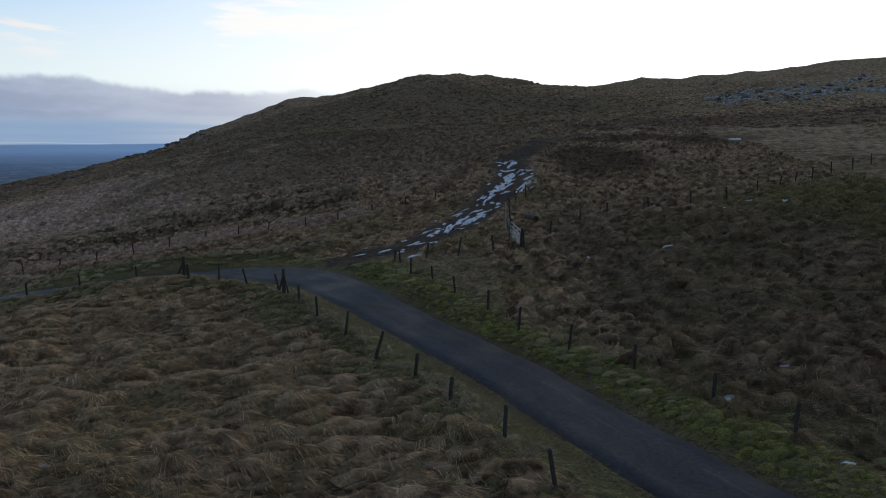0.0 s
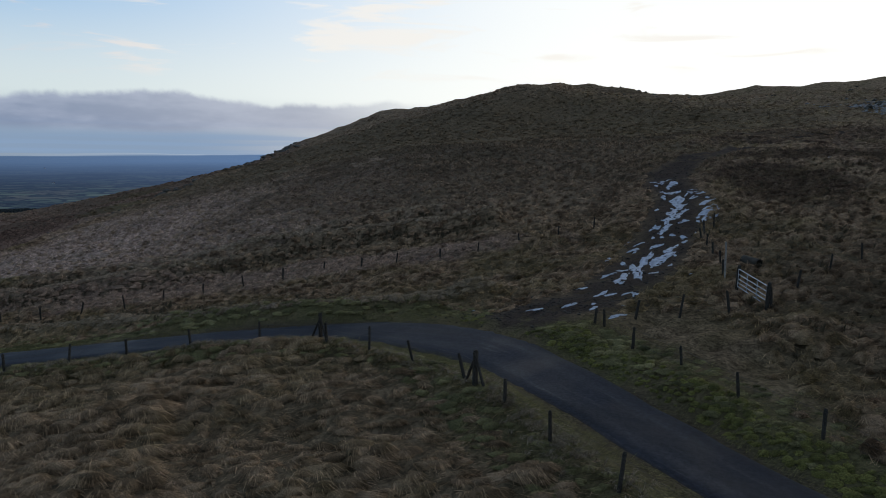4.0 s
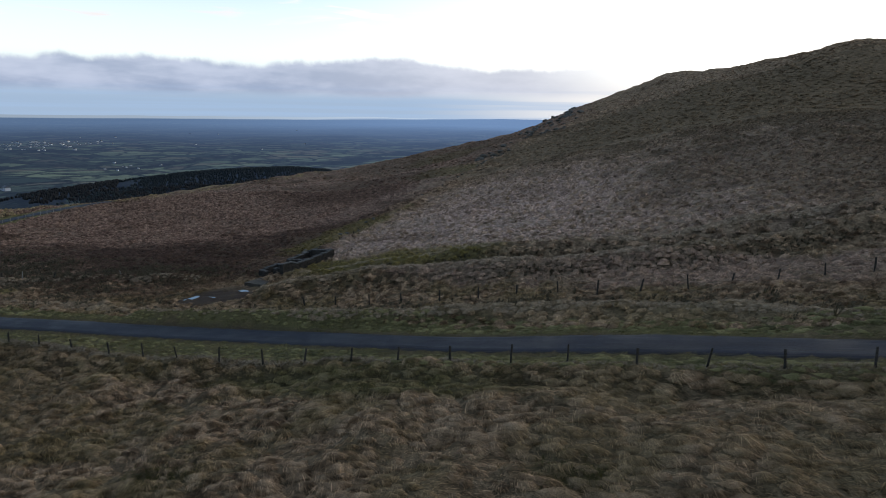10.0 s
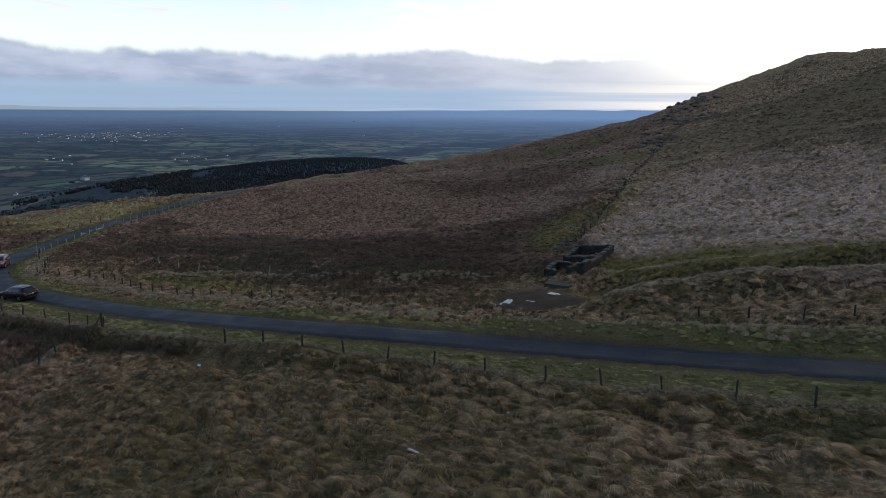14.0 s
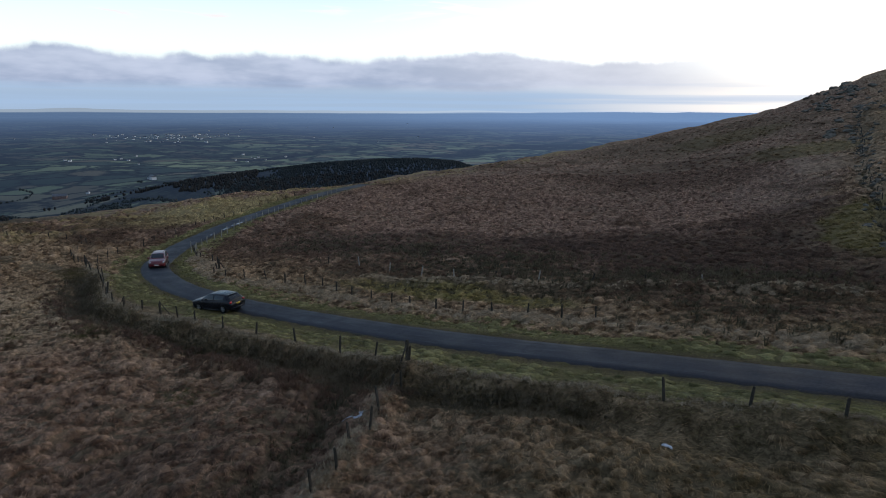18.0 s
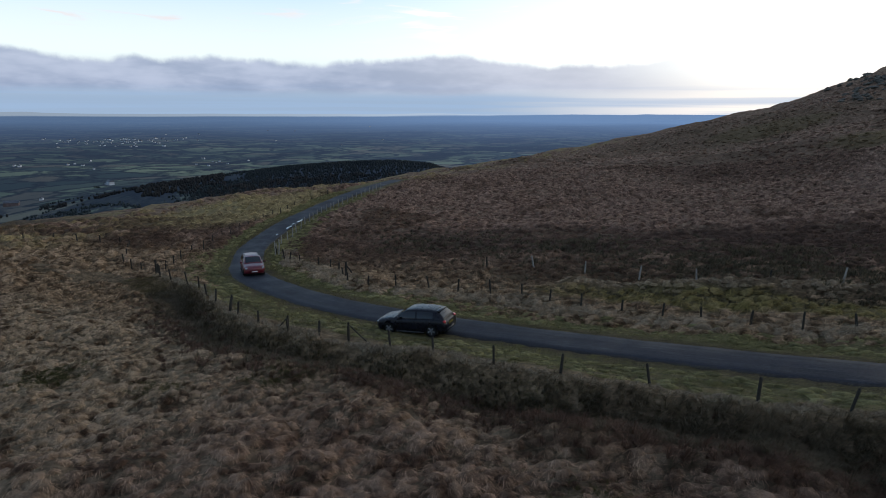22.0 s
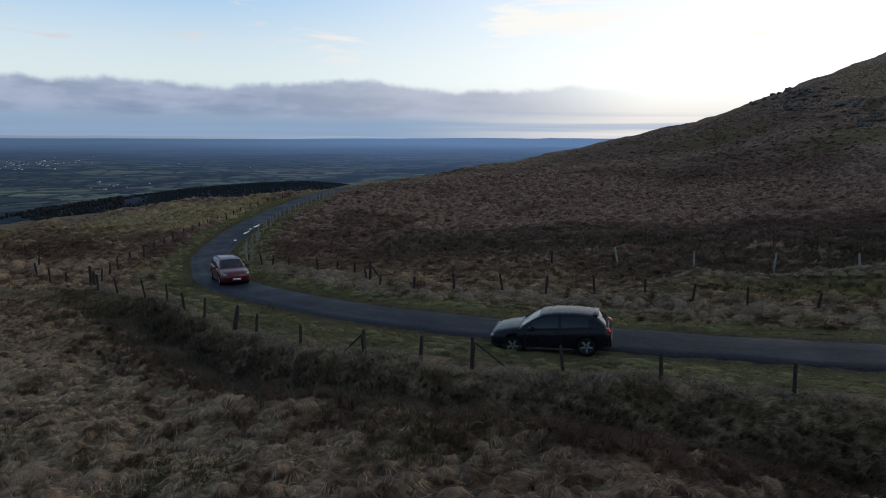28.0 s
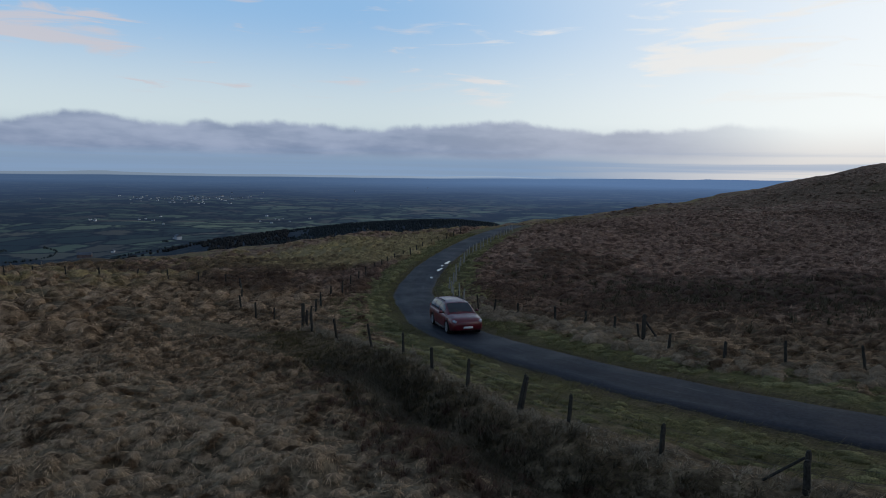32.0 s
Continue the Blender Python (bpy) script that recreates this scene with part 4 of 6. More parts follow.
def strainer(x, y, ways, label, thick=1.0):
    """A stout corner post with slanting struts."""
    z = gz(x, y, False)
    home = empty("corner_post", pose(x, y, z), label, "fence post", "strainer posts")
    ob = new("shaft", STRAINER)
    ob.parent = home
    ob.scale = (thick, thick, 1.0 if thick == 1 else 0.78)
    for dx, dy in ways:
        bm = bmesh.new()
        foot = Vector((dx, dy, gz(x + dx, y + dy, False) - z - 0.1))
        tube(bm, foot, (dx * 0.05, dy * 0.05, 1.15 if thick == 1 else 0.95), 0.055 * thick, 0.05 * thick)
        part("strut", bm, M_POST, home)
    return home


fence("roadside_fence", NEAR_FENCE[:9], 3.0, "leaning weathered wooden posts with sagging wire below the lane", POSTS, lean=7)
fence("roadside_fence", NEAR_FENCE[8:17], 3.55, "row of dark wooden posts with wire on the turf bank", POSTS)
fence("roadside_fence", [(-119.3, 35.6), (-122, 35.8), (-125, 36.0), (-129.1, 36.1), (-133.1, 36.1), (-136.4, 35.8), (-139.8, 35.9), (-142.8, 36.4), (-146.1, 37.0), (-147.9, 36.5), (-149.9, 36.1), (-153.2, 36.9), (-156.1, 37.9), (-158.4, 39.2)], 0,
      "weathered posts with one pale strut below the lane", POSTS, jitter=0.05)
fence("roadside_fence", [(-158.4, 39.2)] + NEAR_FENCE[23:], 3.0, "dark wooden posts and wire round the bend", POSTS)
fence("roadside_fence", [(-176.4, 46.4), (-182.5, 53.5), (-188, 62.5), (-193.5, 72), (-198.5, 82), (-204, 96), (-208, 110)], 3.4, "grey posts and wire on the lower side of the upper lane", POSTS)
fence("moor_fence", [(-176.8, 46.6), (-186, 49.5), (-196, 56.5), (-205, 55), (-213, 50), (-226, 44)], 3.4, "wooden posts and wire running out over the moor", POSTS)
fence("upper_fence", [(-174.6, 60.2), (-178.8, 64.8), (-184.8, 75.2), (-189.9, 84.8), (-194.5, 94.5), (-199, 107), (-203.5, 120)], 2.5, "pale wooden posts and wire above the lane", PALE_POSTS, lean=3)
fence("upper_fence", [(-174.6, 60.2), (-169, 56.8), (-164, 55.8), (-159, 52.3), (-155.7, 49.6), (-150, 51), (-143, 51.6), (-137, 50.2), (-132, 49.2), (-124.5, 48.6), (-118.5, 49.2), (-113, 50)], 2.6, "short dark posts and wire above the lane's verge", POSTS)
fence("upper_fence", [(-74, 55.2), (-66, 55.8), (-58, 57.4), (-50, 59.6), (-41.6, 61.0), (-34.4, 62.6), (-27.7, 64.5), (-20, 64.2), (-12.6, 64.5), (-4.9, 66.6), (0.4, 68.6)], 3.4, "dark posts and wire across the foot of the slope", POSTS)
fence("upper_fence", [(13, 11.5), (9.9, 18.0), (6.8, 23.2), (5.0, 25.6), (3.5, 28.3), (2.0, 31.4), (0.2, 35.2), (-1.5, 39), (-3.2, 43.3)], 3.2, "dark posts and wire above the mossy bank", POSTS, lean=3)
fence("field_fence", [(-3.2, 43.3), (-1.3, 44.2), (2.2, 44.6), (5.5, 45.2)], 2.3, "posts and wire beside the muddy track", POSTS)
fence("field_fence", [(5.6, 45.2), (12, 51.6), (17, 52.9), (26, 55.4), (36.5, 63.2), (44, 68), (56, 75)], 3.6, "dark posts and wire across the upper pasture", POSTS)
fence("field_fence", [(5.2, 48.9), (5.4, 52.8), (6.8, 62.5), (9.5, 66)], 2.4, "posts and wire up the edge of the track", POSTS)
fence("field_fence", [(-119.3, 35.5), (-117.3, 31), (-115.6, 26.5), (-113.5, 20), (-111, 12)], 1.9, "old posts and sagging mesh between two fields", POSTS, lean=6)
fence("moor_fence", [(-148.6, 59.3), (-145.7, 59.8), (-134, 58.5), (-122, 58.0), (-112.2, 61.6), (-106, 65)], 4.5, "pale posts and wire on the rusty moor", PALE_POSTS + POSTS)
fence("hill_fence", [(-94, 86), (-97, 112), (-100.6, 143), (-102, 171), (-105, 215), (-108, 250)], 5.0, "thin posts and wire along the ditch up the hill", POSTS)
strainer(-8.6, 34.3, ((0.45, -0.55), (-0.45, 0.5)), "stout weathered post with two slanting struts at the bend")
strainer(-16.7, 41.0, ((0.5, -0.5), (-0.6, 0.1)), "stout weathered post with two slanting struts on the bank")
strainer(-119.4, 35.6, ((0.2, -1.2),), "stout fence post where two fields meet")
strainer(-146.15, 37.05, ((1.5, 0.1),), "fence post with a pale slanting strut", 0.6)
strainer(-149.95, 36.15, ((-1.3, 0.1),), "fence post with one slanting strut", 0.6)
strainer(-176.6, 46.5, ((-0.6, 0.9),), "corner post where the fence turns out to the moor")
strainer(-158.6, 52.2, ((0.8, 0.4),), "thick old post above the verge")


def field_gate(a, b):
    a, b = Vector((*a, gz(*a))), Vector((*b, gz(*b)))
    d = b - a
    ang = math.degrees(math.atan2(d.y, d.x))
    home = empty("field_gate", pose(a.x, a.y, a.z + 0.12, 0, 0, ang), "closed galvanised steel field gate with five bars", "gate")
    L = Vector((d.x, d.y)).length
    rise = d.z
    for k, z in enumerate((0.08, 0.30, 0.52, 0.78, 1.08)):
        bm = bmesh.new()
        tube(bm, (0.1, 0, z), (L - 0.1, 0, z + rise), 0.024)
        part("bar", bm, M_GALV, home)
    for x in (0.1, L * 0.33, L * 0.66, L - 0.1):
        bm = bmesh.new()
        tube(bm, (x, 0.01, 0.05 + rise * x / L), (x, 0.01, 1.1 + rise * x / L), 0.022)
        part("upright", bm, M_GALV, home)
    for p in (a, b):
        ob = new("gate_post", STRAINER)
        ob.parent = home
        ob.matrix_world = pose(p.x, p.y, p.z - 0.05, 2, 1, 30)


def pole(x, y, h, label):
    ob = new("marker_pole", post_mesh("marker_pole", 0.055, h, M_POST_NEW, 77))
    ob.matrix_world = pose(x, y, gz(x, y, False), 1, -2, 0)
    tagged(ob, label, "pole")


pole(-174.4, 59.6, 1.7, "pale wooden pole above the bend of the lane")
pole(5.0, 50.4, 2.3, "tall weathered pole beside the field gate")


def pipe(x, y, turn):
    bm = bmesh.new()
    lathe(bm, [(0.30, -0.6), (0.30, 0.6), (0.25, 0.6), (0.25, -0.6), (0.30, -0.6)], None, 20, False)
    ob = new("culvert_pipe", mesh_of("culvert_pipe", bm, M_CONCRETE))
    ob.matrix_world = pose(x, y, gz(x, y) + 0.18, 4, 0, turn)
    tagged(ob, "short mossy concrete pipe lying beside the track", "pipe")


pipe(7.4, 53.3, 30)


field_gate((5.6, 45.3), (5.2, 48.8))


# ---- roofless stone pens by the stream ----
def pens():
    home = empty("stone_pens", pose(-89.4, 74, gz(-89.4, 74, False)), "roofless dark stone sheep pens with pale copings", "ruin")
    ox, oy, oz = home.location
    runs = [((-87.4, 68.4), (-87.3, 78.6), 1.1), ((-91.6, 79.2), (-87.3, 78.7), 1.15), ((-91.5, 74.6), (-91.6, 79.2), 0.95), ((-91.5, 74.6), (-87.4, 74.2), 0.9),
            ((-89.3, 69.2), (-87.4, 68.8), 0.85), ((-91.9, 69.6), (-91.8, 72.6), 0.8), ((-91.8, 72.6), (-90.3, 72.5), 0.85), ((-91.9, 69.6), (-90.8, 69.4), 0.7)]
    g = random.Random(3)
    for a, b, h in runs:
        a, b = Vector(a), Vector(b)
        d = b - a
        L, ang = d.length, math.degrees(math.atan2(d.y, d.x))
        wall_bm, caps = bmesh.new(), []
        n = max(2, int(L / 0.6))
        rows = []
        for i in range(n):
            c = a + d * ((i + 0.5) / n)
            z = gz(c.x, c.y, False) - oz
            hh = h + g.uniform(-0.07, 0.07)
            caps.append((L / n - 0.03, pose(c.x - ox, c.y - oy, z + hh + 0.054, g.uniform(-3, 3), g.uniform(-3, 3), ang + g.uniform(-3, 3))))
            e0, e1 = a + d * (i / n), a + d * ((i + 1) / n)
            for e in ([e0] if i else [e0 - d.normalized() * 0.2, e0]) + ([e1 + d.normalized() * 0.2] if i == n - 1 else []):
                s_ = Vector((-d.y, d.x)).normalized() * (0.21 + g.uniform(-0.015, 0.015))
                rows.append([wall_bm.verts.new((e.x + k * s_.x - ox, e.y + k * s_.y - oy, zz)) for k, zz in ((-1, z - 0.5), (-1, z + hh), (1, z + hh), (1, z - 0.5))])
        for p, q in zip(rows[:-1], rows[1:]):
            for i in range(4):
                wall_bm.faces.new((p[i], p[(i + 1) % 4], q[(i + 1) % 4], q[i]))
        wall_bm.faces.new(rows[0])
        wall_bm.faces.new(rows[-1][::-1])
        w = part("wall", wall_bm, M_STONE, home)
        for long, m in caps:
            bm = bmesh.new()
            box(bm, (long, 0.48, 0.10), m, 0.92)
            part("coping_stone", bm, M_COPING, w)
    bm = bmesh.new()
    box(bm, (2.6, 3.0, 0.4), pose(-89.1 - ox, 66.4 - oy, gz(-89.1, 66.4, False) - oz + 0.02, -2, 0, 3))
    part("slab", bm, M_CONCRETE, home, "mossy concrete slab")


pens()


# ---- snow, ice and standing water ----
def patch(name, x, y, a, b, turn, mat, label, category, seed, lift=0.035, on_road=False, group=""):
    """A thin sheet with a ragged rim that follows the ground."""
    g = random.Random(seed)
    n, rings = 22, 4
    ph = [g.uniform(0, 6.28) for _ in range(5)]
    co, faces = [(x, y)], []
    for k in range(1, rings + 1):
        for i in range(n):
            t = i * 2 * math.pi / n
            r = (1 + 0.28 * math.sin(2 * t + ph[0]) + 0.2 * math.sin(3 * t + ph[1]) + 0.16 * math.sin(5 * t + ph[2]) + 0.1 * math.sin(8 * t + ph[3])) * k / rings
            u, v = a * r * math.cos(t), b * r * math.sin(t)
            c, s = math.cos(turn), math.sin(turn)
            co.append((x + u * c - v * s, y + u * s + v * c))
    xy = np.array(co)
    if on_road:
        z = np.full(len(xy), gz(x, y, False) + 0.05 + lift)
        o, rz = by_road(xy[:, 0], xy[:, 1])
        z = rz + 0.02 + lift
    else:
        z = turf(xy[:, 0], xy[:, 1]) + lift
        if mat is M_WATER:
            z[:] = np.median(z) + 0.03
        else:
            z[-n:] -= lift + 0.03
    f = [(0, 1 + i, 1 + (i + 1) % n) for i in range(n)]
    for k in range(rings - 1):
        for i in range(n):
            p, q = 1 + k * n, 1 + (k + 1) * n
            f.append((p + i, q + i, q + (i + 1) % n))
            f.append((p + i, q + (i + 1) % n, p + (i + 1) % n))
    co3 = np.stack([xy[:, 0] - x, xy[:, 1] - y, z - z[0]], 1)
    ob = new(name, raw_mesh(name, co3, np.array(f), mat))
    ob.location = (x, y, z[0])
    return tagged(ob, label, category, group)


snow_rng = random.Random(11)
for x, y, a, b in ((6.2, 69.5, 1.7, 0.7), (7.6, 74.6, 1.9, 0.8), (7.0, 71.8, 1.2, 0.4), (4.6, 65.5, 1.2, 0.4), (5.2, 67.4, 1.0, 0.35), (8.2, 78.6, 1.3, 0.5), (3.2, 61.5, 0.8, 0.3), (1.8, 57.5, 1.4, 0.4), (0.6, 54.6, 1.8, 0.5), (-0.6, 52.5, 1.4, 0.4), (-2.2, 49.6, 0.7, 0.2), (8.9, 83.0, 1.2, 0.4), (9.4, 69.4, 2.9, 0.9), (10.2, 72.6, 1.6, 0.7), (2.6, 56.8, 2.0, 0.5), (4.0, 59.6, 1.2, 0.35)):
    patch("snow_patch", x, y, a, b, 1.15 + snow_rng.uniform(-0.3, 0.3), M_SNOW, "patch of trodden old snow and ice on the muddy track", "snow", snow_rng.random(), group="snow on the track")
for i in range(80):
    p = TRACK_LINE[snow_rng.randrange(4, 44)]
    x, y = p[0] + snow_rng.gauss(0, 1.3), p[1] + snow_rng.gauss(0, 1.0)
    patch("snow_patch", x, y, snow_rng.uniform(0.2, 0.7), snow_rng.uniform(0.08, 0.25), snow_rng.uniform(0.6, 1.7), M_SNOW, "small scrap of old snow on the muddy track", "snow", snow_rng.random(), group="snow on the track")
for x, y, s in ((12.5, 22.7, 0.3), (10.4, 23.3, 0.2), (6.8, 24.6, 0.3), (9.6, 20.5, 0.3), (10.7, 15.8, 0.25), (-1.6, 21.1, 0.28), (-1.2, 20.2, 0.15), (-0.4, 19.0, 0.2), (-5.2, 17.1, 0.2), (-11.4, 17.1, 0.2), (-11.5, 16.3, 0.25),
                (22.1, 49.7, 0.9), (25.1, 52.5, 0.7), (18.5, 48.2, 0.6), (28.4, 92.3, 1.6), (42.3, 95.1, 1.6), (34.1, 88.4, 0.9), (14.5, 41, 0.4), (9.5, 40.2, 0.5), (27, 51, 0.5), (-83.2, 28.6, 0.3), (-85.5, 35.2, 0.3), (-81.1, 35.6, 0.25), (-118.1, 29.6, 0.6), (-62.7, 36.6, 0.3), (-50.5, 27, 0.25), (-53, 34, 0.18), (-104, 33, 0.3), (-69, 29, 0.25)):
    patch("snow_patch", x, y, s * 0.9, s * 0.4, snow_rng.uniform(0, 3), M_SNOW, "small patch of old snow lying in the grass", "snow", snow_rng.random(), lift=0.06, group="snow in the grass")
for x, y, a, b, t in ((-6.2, 46.9, 0.5, 0.22, 0.2), (-4.2, 47.0, 0.45, 0.2, 0.6), (-8.2, 47.8, 0.4, 0.16, 0.1), (-3.0, 46.2, 0.35, 0.2, 0.9), (-9.6, 48.3, 0.3, 0.12, 0.0), (-2.0, 44.6, 0.5, 0.2, 0.4), (-1.2, 46.6, 0.6, 0.25, 1.0)):
    patch("snow_patch", x, y, a, b, t, M_SNOW, "thin scrap of slush in the mud at the track's mouth", "snow", snow_rng.random(), group="slush at the track's mouth")
for x, y, a, b, t in ((-91.2, 57.5, 0.32, 1.3, 0.08), (-88.4, 62.6, 0.7, 0.3, 0.0), (-89.2, 58.6, 0.4, 0.12, 0.2), (-91.0, 54.2, 0.15, 0.8, 0.1)):
    patch("puddle", x, y, a, b, t, M_WATER, "pool of standing water in the muddy yard", "puddle", snow_rng.random(), group="pools by the pens")
for x, y, a, b, t in ((-187.3, 75.1, 0.22, 0.9, 0.42), (-189.6, 79.8, 0.25, 1.0, 0.42), (-184.9, 70.4, 0.14, 0.4, 0.45), (-188.7, 77.5, 0.14, 0.5, 0.42)):
    patch("puddle", x, y, a, b, t, M_WATER, "wet pothole mirroring the sky at the lane's edge", "puddle", snow_rng.random(), on_road=True, lift=0.012, group="puddles in the lane")


# ---- rocks ----
def boulder(seed, mat):
    g = random.Random(seed)
    bm = bmesh.new()
    bmesh.ops.create_icosphere(bm, subdivisions=2, radius=1.0)
    o = Vector((g.uniform(0, 50), g.uniform(0, 50), g.uniform(0, 50)))
    for v in bm.verts:
        k = 0.75 + 0.45 * noise.noise(v.co * 1.1 + o) + 0.18 * noise.noise(v.co * 3.0 + o)
        v.co = Vector((v.co.x * k * 1.3, v.co.y * k, max(-0.35, v.co.z * k * 0.75)))
    return mesh_of("boulder", bm, mat)


ROCKS = [boulder(k, M_ROCK) for k in range(5)]
rock_rng = random.Random(21)


def rock(x, y, s, label, group):
    ob = new("boulder", rock_rng.choice(ROCKS))
    ob.matrix_world = pose(x, y, gz(x, y) + s * 0.15, rock_rng.uniform(-12, 12), rock_rng.uniform(-12, 12), rock_rng.uniform(0, 360)) @ Matrix.Diagonal((s, s, s * rock_rng.uniform(0.7, 1.1), 1))
    tagged(ob, label, "boulder", group)


for i in range(60):
    t = rock_rng.random()
    rock(-104 - 16 * t + rock_rng.gauss(0, 5), 226 + 96 * t + rock_rng.gauss(0, 7), rock_rng.uniform(0.5, 1.7), "grey boulder on the rocky hill shoulder", "boulders on the shoulder")
for x, y, spread_, n_ in ((-119, 265, 4, 10), (-117, 292, 4, 9), (-110, 284, 3, 7), (-105, 190, 3, 9), (-104, 215, 3, 6)):
    for i in range(n_):
        rock(x + rock_rng.gauss(0, spread_), y + rock_rng.gauss(0, spread_ * 1.5), rock_rng.uniform(0.5, 1.5), "dark lichened crag breaking out of the hill shoulder", "crags on the shoulder")
for i in range(70):
    rock(rock_rng.uniform(74, 132), rock_rng.gauss(184, 8), rock_rng.uniform(0.4, 1.2), "grey boulder in the scree below the ridge", "boulders in the scree")
for i in range(22):
    rock(rock_rng.uniform(20, 110), rock_rng.uniform(238, 262), rock_rng.uniform(0.4, 0.9), "grey boulder on the skyline ridge", "boulders on the ridge")


def stones(name, xy, size, mat, label):
    """Many small broken stones, each a rough lump."""
    g = np.random.default_rng(5)
    m = len(xy)
    base = np.array([(math.cos(k * 1.2566), math.sin(k * 1.2566), z) for z in (-0.3, 0.35) for k in range(5)] + [(0, 0, 0.75)])
    co = base[None] * size[:, None, None] * g.uniform(0.6, 1.35, (m, 11, 3))
    a = g.uniform(0, 6.28, m)[:, None]
    x, y = co[..., 0] * np.cos(a) - co[..., 1] * np.sin(a), co[..., 0] * np.sin(a) + co[..., 1] * np.cos(a)
    co = np.stack([x + xy[:, :1], y + xy[:, 1:], co[..., 2] + turf(xy[:, 0], xy[:, 1])[:, None]], -1).reshape(-1, 3)
    b = np.arange(m)[:, None] * 11
    fs = []
    for i in range(5):
        j = (i + 1) % 5
        fs += [np.concatenate([b + i, b + j, b + 5 + j], 1), np.concatenate([b + i, b + 5 + j, b + 5 + i], 1), np.concatenate([b + 5 + i, b + 5 + j, b + 10], 1)]
    return tagged(new(name, raw_mesh(name, co, np.concatenate(fs), mat, True)), label, "stones", kind="stuff")


g = np.random.default_rng(8)
xy = np.stack([g.uniform(72, 136, 1500), g.normal(184, 9, 1500)], 1)
xy = xy[lumps(xy[:, 0], xy[:, 1], 9.0, 70) > -0.35]
stones("scree", xy, g.uniform(0.2, 0.55, len(xy)), M_SCREE, "pale broken stones of the scree below the ridge")
p = TRACK_LINE[g.integers(0, 60, 700)]
xy = p + g.normal(0, 1, p.shape) * (1.9, 1.4)
stones("track_stones", xy, g.uniform(0.04, 0.13, len(xy)), M_MUDSTONE, "muddy stones along the washed-out track")
xy = np.stack([g.normal(-6.0, 3.5, 600), g.normal(47.2, 1.2, 600)], 1)
stones("gravel", xy, g.uniform(0.02, 0.07, 600), M_MUDSTONE, "loose stones in the mud at the track's mouth")
xy = spline([(-96, 84), (-98, 120), (-101, 150), (-103, 180), (-105, 215)], 0.5)
xy = xy[g.integers(0, len(xy), 160)] + g.normal(0, 1.0, (160, 2))
stones("ditch_stones", xy, g.uniform(0.2, 0.6, 160), M_ROCK, "grey stones tumbled in the ditch up the hill")


# ---- cars ----
M_BLACK = plain("black_car_paint", (0.006, 0.007, 0.012), 0.3, 0, 2.0, 0.2, 0.12)
M_BLACK.node_tree.nodes["Principled BSDF"].inputs["Specular IOR Level"].default_value = 0.2
M_RED = plain("dark_red_car_paint", (0.095, 0.004, 0.010), 0.35, 0, 2.0, 0.15, 0.25)
M_GLASS = plain("tinted_car_glass", (0.006, 0.009, 0.013), 0.04, 0, 2.0, 0.1)
M_GLASS.node_tree.nodes["Principled BSDF"].inputs["Specular IOR Level"].default_value = 0.5
M_TYRE = plain("tyre_rubber", (0.012, 0.012, 0.012), 0.85, 0, 20.0, 0.3)
M_ALLOY = plain("alloy_wheel", (0.24, 0.25, 0.27), 0.4, 0.25, 8.0, 0.2)
M_TRIM = plain("black_plastic_trim", (0.012, 0.012, 0.013), 0.6, 0, 10.0, 0.2)
M_LENS_RED = plain("red_lamp_lens", (0.45, 0.012, 0.015), 0.15, 0, 10.0, 0.2, 0.6)
M_LENS = plain("clear_lamp_lens", (0.30, 0.33, 0.37), 0.15, 0.2, 10.0, 0.3, 0.3)
M_PLATE_Y = plain("yellow_plate", (0.60, 0.42, 0.03), 0.45, 0, 10.0, 0.1)
M_PLATE_W = plain("white_plate", (0.62, 0.62, 0.60), 0.45, 0, 10.0, 0.1)


